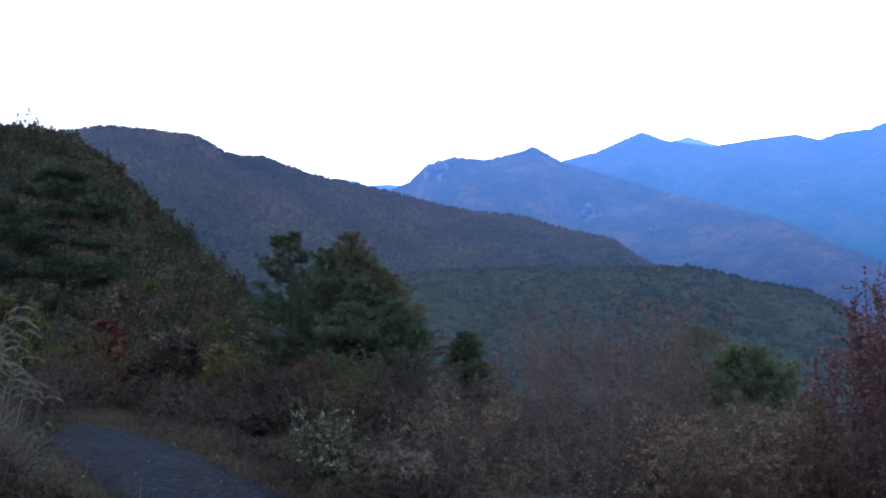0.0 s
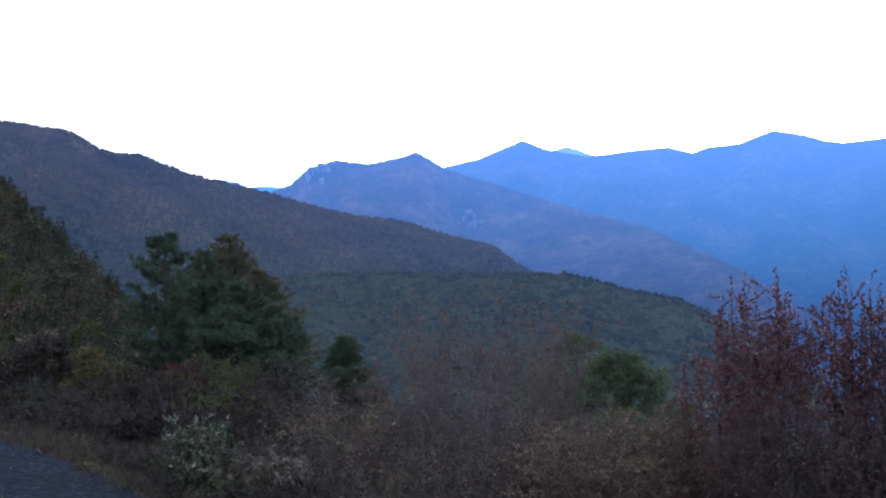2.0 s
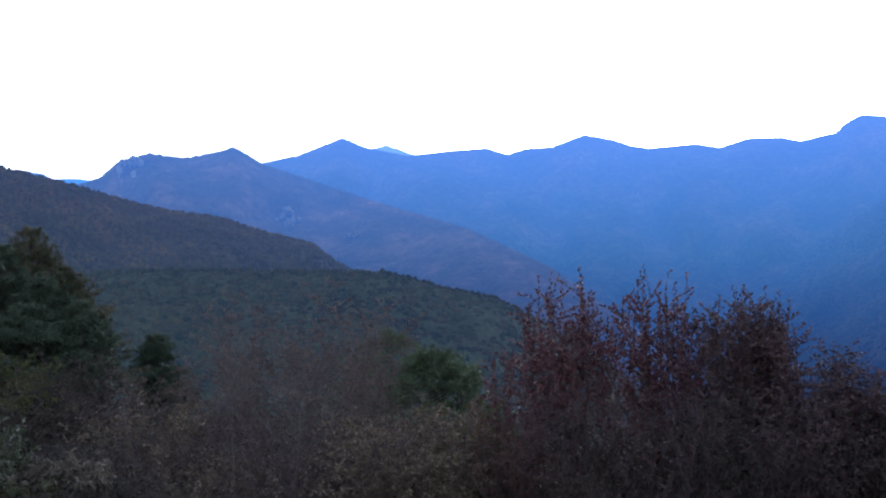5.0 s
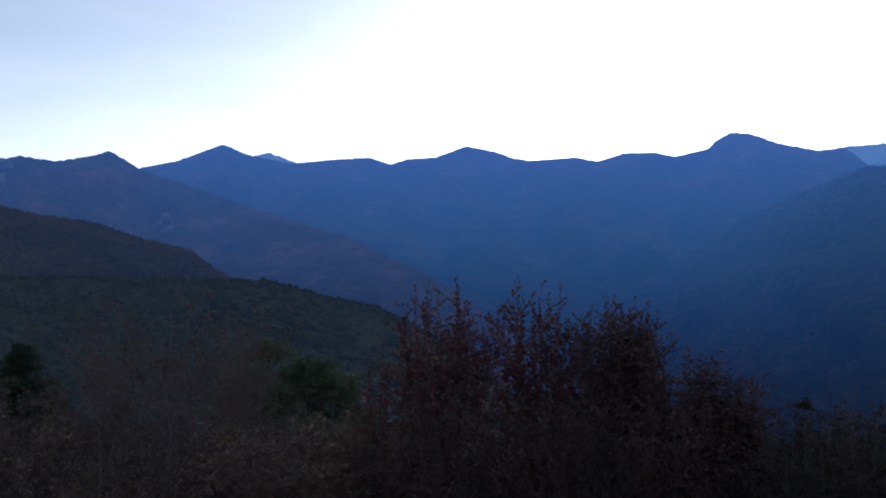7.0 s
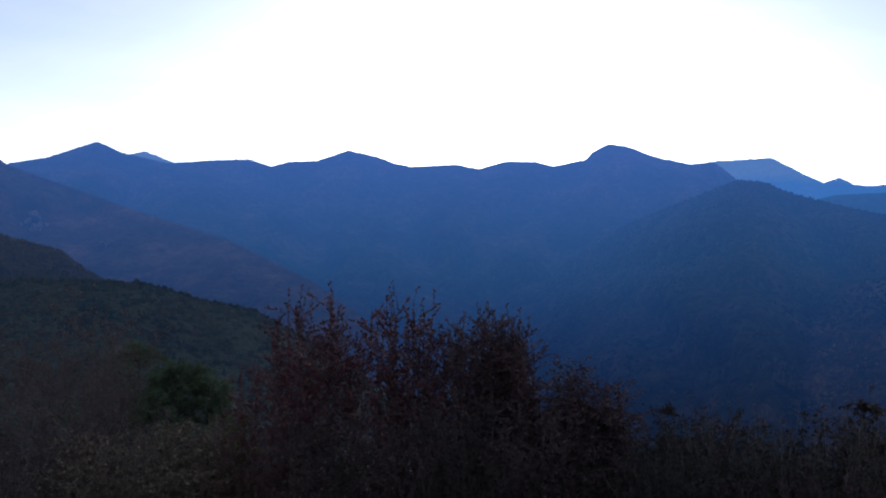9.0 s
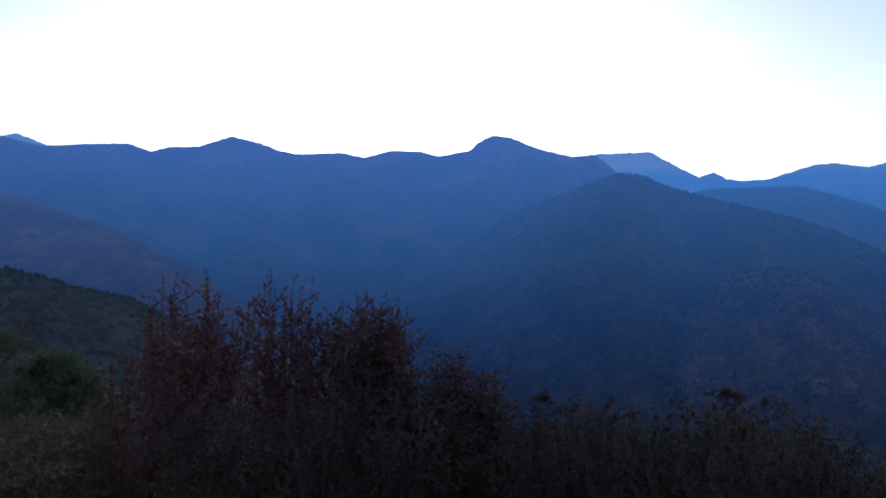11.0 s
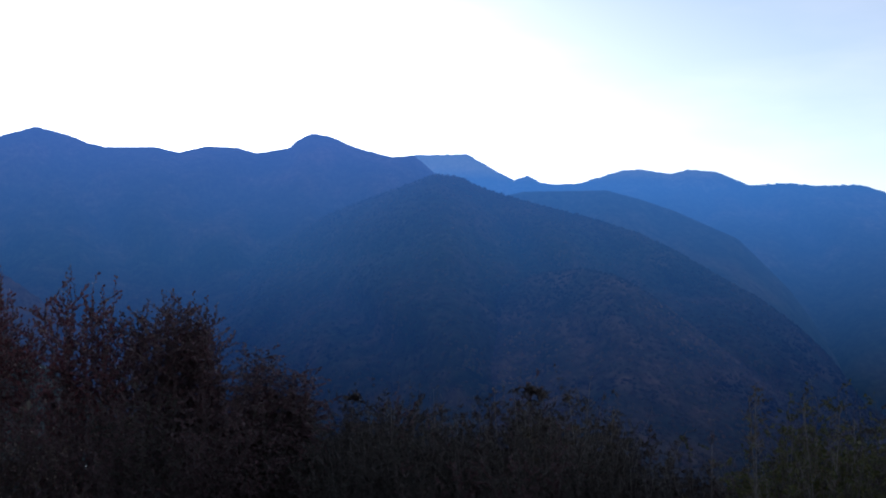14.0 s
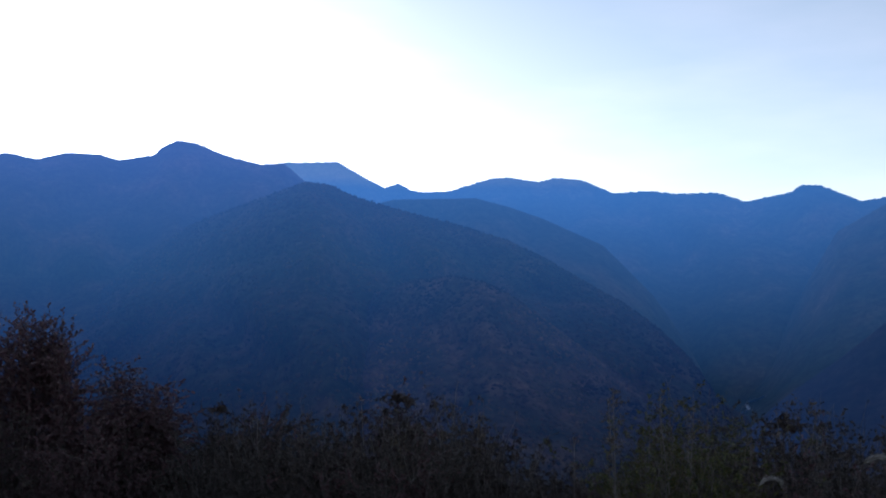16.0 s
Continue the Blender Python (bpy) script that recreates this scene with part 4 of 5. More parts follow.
# pines and larch below the lane
for b, d, e, sp, seed, kind in ((-8.2, 27, 4.1, 1.15, 41, 2), (-6.3, 29, 3.0, 1.15, 42, 2), (-4.9, 31, 3.8, 2.4, 43, 1), (-3.3, 28, 1.9, 1.7, 44, 1), (-5.6, 26, 0.9, 1.3, 55, 0), (-4.2, 27, 1.3, 1.15, 45, 2), (-2.6, 26, 0.0, 1.0, 40, 2)):
    x, y = at(b, d)
    h = EYE + d * math.tan(radians(e)) - gz(x, y)
    if kind == 1:
        pine("larch_tree", "slender larch with yellow-brown autumn needles", x, y, h, sp * 1.1, seed, LARCH, 0.11, 1.3, 0.35, "larch tree", layered=-0.4, slope=1.9, gap=0.32)
    elif kind == 2:
        pine("pine_tree", "feathery dark green pine growing below the lane", x, y, h, sp, seed, NEEDLE, 0.16, 1.1, 0.1, slope=3.4, gap=0.8)
    elif kind == 0:
        layered_pine("dark green pine growing below the lane", x, y, h, sp, seed, 0.0, 0.08, 62, NEEDLE, 0.05, "pine_tree", 3.6)
x, y = at(1.95, 33)
layered_pine("small rounded pine standing alone above the thicket", x, y, EYE + 33 * math.tan(radians(-0.75)) - gz(x, y), 1.0, 47, 0.0, 0.55, 76, NEEDLE, 0.15, "pine_tree", 3.2)
for b, d, e, sp, seed in ((13.7, 20, -1.7, 1.05, 48), (15.7, 19, -2.8, 1.05, 49), (12.4, 22, -2.9, 0.8, 50), (17.2, 20, -3.5, 0.8, 51)):
    x, y = at(b, d)
    pine("young_pine", "bushy light green young pine behind the thicket", x, y, EYE + d * math.tan(radians(e)) - gz(x, y), sp * 1.3, seed, NEEDLE_BRIGHT, 0.16, 0.75, 0.2, slope=2.3, gap=1.35)

# trees on the bank
for b, d, e, sp, seed, lean, low in ((-20.4, 29, 8.6, 1.95, 52, 0.10, 0.5), (-24.8, 27, 10.6, 1.4, 53, 0.0, 0.3), (-23.4, 31, 5.6, 1.4, 54, -0.05, 0.4)):
    x, y = at(b, d)
    layered_pine("old red pine with flat layered boughs on the bank", x, y, EYE + d * math.tan(radians(e)) - gz(x, y), sp, seed, lean, low, 34, NEEDLE_DARK, crook=0.08, tip=0.22)
for b, d, e, sp, seed, m, lab in ((-16.6, 38, 7.0, 1.7, 61, OLIVE, "olive-brown autumn tree on the bank"), (-15.0, 34, 4.2, 1.6, 62, BROWN, "brown half-bare autumn tree on the bank"),
                                  (-13.2, 36, 2.6, 1.6, 63, OLIVE, "olive-brown autumn tree on the bank"), (-21.5, 24, 2.5, 1.4, 64, OLIVE, "small yellowish-green tree beside the lane"),
                                  (-18.0, 27, 2.0, 1.5, 65, DARK, "dark brown tree in the shade of the bank"), (-11.8, 25, -0.4, 0.9, 66, YELLOW, "small yellow-green tree at the bend"),
                                  (-17.3, 24, 1.9, 0.6, 67, DEEP_RED, "red autumn maple at the bend"), (-14.6, 26, 0.6, 1.3, 68, DUSK, "grey-brown half-bare tree at the bend"),
                                  (-10.5, 34, 0.6, 1.3, 69, TAWNY, "tawny autumn tree below the hillside"),
                                  (-12.6, 32, 0.8, 1.3, 58, TAWNY, "tawny autumn tree at the bend"), (-10.2, 27, -1.6, 1.0, 59, OLIVE, "olive-brown small tree at the bend")):
    x, y = at(b, d)
    broadleaf("autumn_tree", lab, x, y, max(1.5, EYE + d * math.tan(radians(e)) - gz(x, y)), sp, seed, m, 0.13, 34, 11)

# bushes round the bend and under the pines
for i, (b, d, e, sp, m, lab) in enumerate(((-18.9, 22, -0.1, 0.8, OLIVE, "olive and yellowish bush on the bank"), (-19.8, 19, -2.0, 1.1, DARK, "dark brown bush on the bank at the bend"), (-17.8, 20, -2.8, 1.1, DARK, "dark brown bush at the bend"),
                                  (-21.5, 15, -2.2, 1.1, DUSK, "grey-brown bush on the bank"), (-14.0, 19, -4.0, 1.1, DUSK, "grey-brown twiggy bush beside the bend"),
                                  (-12.0, 18, -4.0, 1.2, DUSK, "grey-brown twiggy bush beside the bend"), (-15.8, 21, -3.2, 1.1, OLIVE, "olive bush at the bend"),
                                  (-9.6, 19, -4.0, 1.1, DARK, "dark brown bush under the pines"), (-7.0, 21.5, -2.2, 0.4, DEEP_RED, "deep red bush under the pines"),
                                  (-5.2, 19, -3.4, 1.0, OLIVE, "olive and brown bush under the pines"), (-8.0, 15, -5.6, 0.8, DARK, "dark brown bush beside the verge"),
                                  (-3.0, 17, -4.6, 1.1, DARK, "dark brown bush under the pines"), (-10.8, 15, -5.8, 0.8, DARK, "dark brown twiggy bush beside the verge"),
                                  (-1.0, 22.5, -3.4, 0.9, DARK, "dark brown bush below the pines"), (-2.8, 22, -1.9, 0.9, DARK, "dark brown bush below the pines"), (-5.7, 21, -2.0, 0.8, OLIVE, "olive-brown leafy bush under the pines"), (-10.6, 21, -2.4, 1.0, DARK, "dark brown bush under the pines"), (-8.8, 20.5, -2.6, 0.9, DARK, "dark brown twiggy bush under the pines"), (-4.2, 19.5, -3.2, 0.8, DARK, "dark brown leafy bush under the pines"), (-13.8, 20.5, -3.0, 1.0, DUSK, "grey-brown twiggy bush beside the bend"),
                                  (-5.4, 14, -6.0, 0.8, DARK, "dark twiggy bush beside the verge"), (-13.2, 16.5, -4.9, 0.9, DUSK, "grey-brown twiggy bush beside the bend"))):
    x, y = at(b, d)
    shrub("bush", lab, x, y, max(0.7, EYE + d * math.tan(radians(e)) - gz(x, y)), sp, 40, m, RED_TWIG, 70 + i, (0.055, 0.033), 10, 11, 0.1, category="bush", group="bushes round the bend", thick=0.007, bare=0.2)

# brown thicket
for i, (b, d, e) in enumerate(((1.2, 14.5, -2.9), (2.2, 13.0, -3.8), (3.2, 14, -3.6), (4.8, 11.5, -5.0), (6.6, 13, -3.9), (8.4, 11.2, -4.8), (10.0, 13.5, -3.8), (11.8, 11.0, -5.0), (13.4, 12.5, -4.6),
                               (15.0, 10.8, -4.8), (16.6, 12.0, -4.6), (18.2, 10.6, -5.2), (19.8, 12.4, -5.0), (2.4, 10.4, -6.4), (7.4, 10.0, -6.4), (12.8, 9.8, -6.2), (17.0, 9.4, -6.4), (1.4, 11.5, -6.0), (20.0, 9.6, -6.2))):
    x, y = at(b, d)
    mat = (BROWN, BROWN, MAROON, BROWN, MAROON, BROWN, TAWNY)[i % 7]
    shrub("thicket_shrub", "tangled brown shrub with dry leaves and bare twigs" if mat is not TAWNY else "tangled shrub with tawny yellowish leaves", x, y, EYE + d * math.tan(radians(e)) - gz(x, y), 1.15, 46, mat, TWIG, 100 + i,
          (0.034, 0.019), 6, 13, 0.15, 0.8, 0.0075, group="shrubs of the thicket", bare=0.3, droop=0.3)
for i, (b, d, e, sp, m) in enumerate(((14.2, 9.3, -4.7, 0.7, TAWNY), (16.0, 9.1, -4.3, 0.75, TAWNY), (17.7, 9.0, -5.2, 0.5, TAWNY), (18.2, 9.4, -5.0, 0.3, YELLOW), (12.6, 10.6, -5.0, 0.7, BROWN), (0.9, 12.4, -4.2, 0.8, TAWNY))):
    x, y = at(b, d)
    shrub("rounded_shrub", {TAWNY: "rounded shrub with dense tawny dry leaves", YELLOW: "rounded shrub with some yellow-green leaves", BROWN: "rounded shrub with dense brown dry leaves"}[m], x, y,
          EYE + d * math.tan(radians(e)) - gz(x, y), sp, 34, m, TWIG, 160 + i, (0.036, 0.02), 11, 13, 0.2, 0.7, 0.005, group="rounded shrubs", droop=0.3)
for i, (b, d, e, sp, st) in enumerate(((6.4, 14, 0.9, 1.2, 11), (8.6, 12.8, 1.6, 1.6, 15), (10.4, 14.5, 0.9, 1.1, 10), (5.4, 15, -1.8, 0.9, 6), (11.4, 13, -1.2, 0.8, 7), (7.6, 15.5, 0.0, 1.1, 8))):
    x, y = at(b, d)
    shrub("bare_sapling", "thin half-bare sapling rising from the thicket", x, y, EYE + d * math.tan(radians(e)) - gz(x, y), sp, st, RUSSET, TWIG, 140 + i, (0.036, 0.02), 7, 40, 0.3, 1.0, 0.0125, "sapling",
          "saplings in the thicket", bare=0.35, single=True)
for i, (b, d, e) in enumerate(((-8.1, 17, -2.2), (-7.2, 17.5, -2.6))):
    x, y = at(b, d)
    shrub("bare_sapling", "thin pale bare sapling before the pines", x, y, EYE + d * math.tan(radians(e)) - gz(x, y), 0.6, 3, MAROON, PALE_TWIG, 150 + i, (0.04, 0.02), 1, 8, 0.4, 1.4, 0.008, "sapling", bare=0.8, single=True)



# bare canes arching out of the thicket
def arching_cane(x, y, top, seed):
    rng = np.random.default_rng(seed)
    root = new("arching_cane")
    root.location = (x, y, gz(x, y))
    w = rng.uniform(0, 6.28)
    side = np.array([math.cos(w), math.sin(w), 0])
    h, run = top - gz(x, y), rng.uniform(0.7, 1.3)
    line = [side * run * t + np.array([0, 0, h * math.sin(t * 2.0) / math.sin(1.57)]) + rng.normal(0, 0.008, 3) * (t > 0) * 1.8 for t in np.linspace(0, 1, 9)]
    cane = Wood()
    cane.tube(line, 0.0042, 0.0015, 5)
    stem = child("cane", mesh_of("cane", cane.v, cane.f, TWIG), root)
    for k in range(4):
        i = rng.integers(4, 8)
        twig = Wood()
        twig.tube(bent(rng, line[i], side + rng.normal(0, 0.7, 3) + [0, 0, 0.6], rng.uniform(0.08, 0.2), 3, 0.4, 0.12), 0.0025, 0.001, 3)
        child("twig", mesh_of("twig", twig.v, twig.f, PALE_TWIG), stem)
    tagged(root, "bare grey-brown cane arching out of the thicket", "cane", "arching canes")


for i in range(12):
    b, d = 0.8 + 1.55 * i, 9.3 + 0.55 * (i * 7 % 5)
    x, y = at(b, d)
    arching_cane(x, y, EYE + d * math.tan(radians(-4.4 - 0.35 * (i * 3 % 4))), 950 + i)

# yellow weed and a fallen stick at the lane's edge
x, y = at(-12.0, 11.2)
shrub("yellow_weed", "small weed with yellow leaves at the lane's edge", x, y, 0.2, 0.12, 9, YELLOW, TWIG, 981, (0.045, 0.026), 6, 5, 0.2, 0.7, 0.003, "weed", droop=0.3)
x, y = at(-14.5, 12.7)
stick = Wood()
stick.tube([(0, 0, 0.05), (0.07, -0.12, 0.075), (0.13, -0.27, 0.06)], 0.012, 0.007, 6)
fallen = new("fallen_stick", mesh_of("fallen_stick", stick.v, stick.f, PALE_TWIG))
fallen.location = (x, y, gz(x, y))
tagged(fallen, "pale fallen stick lying in the dry grass", "stick")

# red shrubs
def oval_leaves(p, d, length, width, rng):
    """Oval folded leaves of four triangles at p along d."""
    d = d / np.maximum(np.linalg.norm(d, axis=1, keepdims=True), 1e-9)
    s = np.cross(d, rng.normal(size=p.shape))
    s /= np.maximum(np.linalg.norm(s, axis=1, keepdims=True), 1e-9)
    n = np.cross(s, d)
    ln, w = length[:, None], width[:, None]
    lift = n * w * 0.16
    v = np.stack([p, p + d * ln * 0.32 + s * w * 0.5 + lift, p + d * ln * 0.72 + s * w * 0.42 + lift, p + d * ln, p + d * ln * 0.72 - s * w * 0.42 + lift, p + d * ln * 0.32 - s * w * 0.5 + lift], 1).reshape(-1, 3)
    i = np.arange(len(p))[:, None] * 6
    return v, np.concatenate([i + [[0, 1, 5]], i + [[1, 2, 5]], i + [[2, 4, 5]], i + [[2, 3, 4]]], 1).reshape(-1, 3)


def cane_shrub(label, x, y, height, spread, canes, mat, seed, bottom=0.3, whips=3, whip=0.3, size=0.038, shoots=13, flop=0.0, fill=1.0):
    """An upright shrub of many thin canes: short side shoots set with alternate oval leaves, and a few leafy whips that stand out above the rest."""
    rng = np.random.default_rng(seed)
    root = new("red_shrub")
    root.location = (x, y, gz(x, y))
    fine = Wood()
    P, D, L = [], [], []

    def leafy(line, start, gap, scale):
        line = np.array(line)
        k = len(line) - 1
        total = np.linalg.norm(np.diff(line, axis=0), axis=1).sum()
        m = max(1, int(total * (1 - start) / gap))
        u = (start + (1 - start) * (np.arange(m) + rng.random(m) * 0.6) / m) * k * 0.999
        j = u.astype(int)
        axis = (line[-1] - line[0]) / total
        w = np.arange(m) * 2.4 + rng.uniform(0, 6.28)
        out = np.stack([np.cos(w), np.sin(w), np.zeros(m)], 1)
        P.append(line[j] + (line[j + 1] - line[j]) * (u - j)[:, None])
        D.append(axis * 0.9 + out * 0.75 + rng.normal(0, 0.22, (m, 3)) - [0, 0, flop])
        L.append(size * scale * rng.uniform(0.7, 1.2, m))

    for c in range(canes):
        a, q = rng.uniform(0, 6.28), math.sqrt(rng.random())
        way = np.array([math.cos(a), math.sin(a), 0])
        tall = height * rng.uniform(0.86, 1.0) * (1 - 0.14 * q * q) * (1 if c < canes * 0.5 else rng.uniform(0.62, 1.0))
        foot = way * q * spread * 0.4
        top = np.array([*(way * q * spread)[:2], tall]) + rng.normal(0, 0.02, 3)
        line = [foot - [0, 0, 0.06]]
        for t in (0.25, 0.5, 0.75, 1.0):
            line.append(foot + (top - foot) * np.array([t ** 1.6, t ** 1.6, t]) + rng.normal(0, 0.014, 3))
        one = Wood()
        one.tube(line, rng.uniform(0.0035, 0.0065), 0.0016, 4)
        child("stem", mesh_of("stem", one.v, one.f, RED_TWIG), root)
        line = np.array(line)
        for k in range(shoots):
            t = bottom + (0.98 - bottom) * rng.random() ** 0.75
            j = min(int(t * 4), 3)
            p = line[j] + (line[j + 1] - line[j]) * (t * 4 - j)
            w = rng.uniform(0, 6.28)
            sh = bent(rng, p, (math.cos(w), math.sin(w), rng.uniform(0.3, 1.3) - flop), rng.uniform(0.10, 0.26), 2, flop, 0.15)
            fine.tube([sh[0], sh[-1]], 0.0014, 0.0008, 3)
            leafy(sh, 0.1, 0.0135 / fill, 1.0)
        leafy(line[3:], 0.1, 0.016, 0.95)
        if c < whips:
            tip = bent(rng, line[-1], (rng.normal(0, 0.12), rng.normal(0, 0.12), 1), height * whip * rng.uniform(0.4, 1.0), 3, 0, 0.05)
            fine.tube(tip, 0.0016, 0.0008, 3)
            leafy(tip, 0.0, 0.019, 0.92)
    tagged(child("twigwork", mesh_of("twigwork", fine.v, fine.f, RED_TWIG), root), kind="stuff")
    P, D, L = np.concatenate(P), np.concatenate(D), np.concatenate(L)
    v, f = oval_leaves(P, D, L, L * 0.5, rng)
    tagged(child("foliage", mesh_of("foliage", v, f, mat), root), kind="stuff")
    return tagged(root, label, "shrub", "red shrubs")


for i, (b, d, e, sp, st, wh, lift, m, lab) in enumerate((
        (19.7, 9.5, -1.6, 0.13, 8, 2, 0.06, RED, "slender red-leaved shrub at the edge of the row"), (20.7, 9.3, -0.8, 0.13, 9, 2, 0.06, RED, "slender red-leaved shrub with bare grey stems"),
        (21.8, 9.2, 0.3, 0.14, 12, 3, 0.05, RED, "upright shrub with dark red oval leaves and bare grey stems"), (23.1, 9.0, 1.1, 0.15, 15, 4, 0.06, RED, "upright shrub with dark red oval leaves and bare grey stems"),
        (24.1, 9.1, 0.9, 0.12, 11, 3, 0.05, RED, "upright shrub with dark red oval leaves and bare grey stems"), (25.4, 9.2, -0.9, 0.11, 9, 1, 0.03, RED, "open red-leaved shrub with gaps between its canes"),
        (26.5, 9.0, 0.55, 0.13, 13, 1, 0.17, RED, "red-leaved shrub with one tall leafy whip"), (27.7, 9.0, 0.9, 0.14, 16, 3, 0.08, RED, "dense upright red-leaved shrub"),
        (28.5, 8.9, 1.3, 0.12, 13, 4, 0.07, RED, "dense upright red-leaved shrub with leafy whips"), (29.7, 9.1, -1.3, 0.10, 9, 1, 0.04, RED, "lower red-leaved shrub in a gap of the row"),
        ) + (
        (30.7, 8.9, 0.2, 0.14, 15, 2, 0.05, MAROON, "dense dark red shrub with small leaves"), (31.8, 9.0, 0.9, 0.15, 17, 2, 0.07, MAROON, "dense dark red shrub with small leaves"),
        (32.9, 9.0, 1.0, 0.13, 18, 2, 0.09, MAROON, "dense dark red shrub with leafy whips"), (33.8, 9.0, 0.5, 0.09, 17, 3, 0.05, MAROON, "dense dark red shrub with leafy whips"), (34.4, 8.8, -0.3, 0.07, 14, 1, 0.05, MAROON, "dense dark red shrub with small leaves"))):
    x, y = at(b + 0.1, d)
    cane_shrub(lab, x, y, EYE + d * math.tan(radians(e + (0.35 if b < 26 else 0.6 if b < 31 else 0.5))) - gz(x, y), sp * 1.7, int(st * (1.2 if b < 27 else 1.35)), m, 200 + i, 0.25 if b > 26 else 0.36, wh * 3 if lift < 0.1 else wh, lift * (1.25 if lift < 0.1 else 1), 0.036 if m is RED else 0.033, 14 if m is RED else 20)
for i, (b, d, e, sp, st) in enumerate(((35.8, 8.8, -3.0, 0.13, 16), (36.9, 9.1, -1.7, 0.11, 20), (37.9, 9.1, -1.7, 0.11, 20), (38.8, 9.1, -2.6, 0.12, 16), (39.8, 9.0, -3.9, 0.13, 14))):
    x, y = at(b, d)
    cane_shrub("spreading shrub with small dark red-brown leaves", x, y, EYE + d * math.tan(radians(e + 0.15)) - gz(x, y), sp * 1.5, int(st * 1.4), MAROON, 220 + i, 0.12, 1, 0.05, 0.033, 19, 0.35)
def caught_leaf(x, y, z, size, host):
    """A single large withered leaf hanging in a shrub."""
    v = [(0, 0, 0.5), (0.2, 0.05, 0.2), (0.16, 0.08, -0.25), (0, 0, -0.5), (-0.16, 0.06, -0.2), (-0.18, 0.05, 0.2), (0, -0.05, 0)]
    me = mesh_of("withered_leaf", [tuple(size * q for q in p) for p in v], [(6, i, (i + 1) % 6) for i in range(6)], DRIED)
    child("withered_leaf", me, host, "pale withered leaf").location = Vector((x, y, z)) - host.location


for b, d, e, size in ((25.7, 8.45, -5.05, 0.085), (30.6, 8.35, -6.15, 0.05)):
    x, y = at(b, d)
    hosts = [o for o in scene.objects if o.name.startswith("red_shrub")]
    caught_leaf(x, y, EYE + d * math.tan(radians(e)), size, min(hosts, key=lambda o: (o.location.x - x) ** 2 + (o.location.y - y) ** 2))
for i, (b, d, e, sp) in enumerate(((20.6, 8.6, -5.2, 0.45), (22.6, 8.5, -4.2, 0.5), (24.8, 8.3, -4.4, 0.5), (27.0, 8.4, -3.6, 0.5), (29.2, 8.3, -4.2, 0.5), (31.4, 8.3, -3.6, 0.5), (33.6, 8.4, -4.0, 0.45), (35.8, 8.5, -5.2, 0.45), (38.2, 8.6, -6.2, 0.4), (35.0, 8.9, -3.4, 0.3), (36.8, 8.9, -3.3, 0.32), (38.3, 8.9, -4.5, 0.3), (39.6, 8.8, -5.6, 0.3))):
    x, y = at(b, d)
    shrub("understorey_shrub", "dense dark shrub of thin stems under the red shrubs", x, y, EYE + d * math.tan(radians(e)) - gz(x, y), sp, 46, (RUST, MAROON, BROWN)[i % 3] if b < 27 else (MAROON, MAROON, DARK)[i % 3], RED_TWIG, 230 + i,
          (0.027, 0.014), 9, 15, 0.1, 2.0, 0.004, group="understorey shrubs", reach=0.55)

# low growth beyond the red shrubs
EDGE_B = (41, 43, 44.5, 46.8, 48, 49.5, 51.2, 53.9, 55.6, 56.8, 58.2, 61.5, 64.0, 65.0, 66.2, 67.4, 69.0, 70.6, 71.6, 72.6, 73.6, 75, 76.5, 80)
EDGE_E = (-5.0, -4.9, -4.7, -5.4, -6.2, -5.0, -4.2, -4.2, -4.4, -6.0, -7.6, -8.0, -7.5, -4.9, -4.4, -4.2, -5.0, -6.6, -4.7, -4.3, -4.6, -6.0, -6.2, -6.0)
rng_e = random.Random(12)
LOW_LABELS = {MAROON: "low dark shrub with reddish-brown leaves", DARK: "low shrub with withered dark brown leaves", OLIVE: "rounded bush with yellow-green leaves", DUSK: "low tangle of grey-brown weeds"}
for row, (drop, gap, near) in enumerate(((0.0, 1.0, 0.0), (0.7, 1.3, 0.6), (1.8, 1.6, 1.1))):
    b = 41.2 + 0.4 * row
    while b < 79:
        d = float(np.interp(b, (41, 50, 62, 80), (9.3, 7.9, 7.0, 6.8))) - near + rng_e.uniform(-0.2, 0.2)
        e = float(np.interp(b, EDGE_B, EDGE_E)) + (1.05 if b < 63 else 1.1) - drop - rng_e.uniform(-0.1, 0.9)
        m = OLIVE if 64.4 < b < 70.4 else (DARK, DUSK, DUSK, DARK, MAROON, DUSK, DARK)[rng_e.randrange(7)]
        x, y = at(b, d)
        if row == 1 and m is not OLIVE or rng_e.random() < 0.25:
            shrub("weed_clump", "clump of thin dry weed stems with tiny seed pods", x, y, max(0.3, EYE + d * math.tan(radians(e + 0.5)) - gz(x, y)), 0.16, 34, DUSK, PALE_TWIG, 900 + int(b * 10) + row, (0.016, 0.008), 5, 9, 0.3, 4.0, 0.003,
                  "weed", "weed clumps on the edge", reach=0.3, droop=-0.1)
        shrub("low_shrub", LOW_LABELS[m], x, y, max(0.25, EYE + d * math.tan(radians(e)) - gz(x, y)), 0.13, 32, m, TWIG if rng_e.random() < 0.4 else RED_TWIG, 300 + int(b * 10) + row, (0.023, 0.0115), 14, 20, 0.06, 3.0, 0.0035, reach=0.38,
              group="low shrubs on the edge", droop=0.1, spikes=2)
        b += gap * rng_e.uniform(0.85, 1.15)


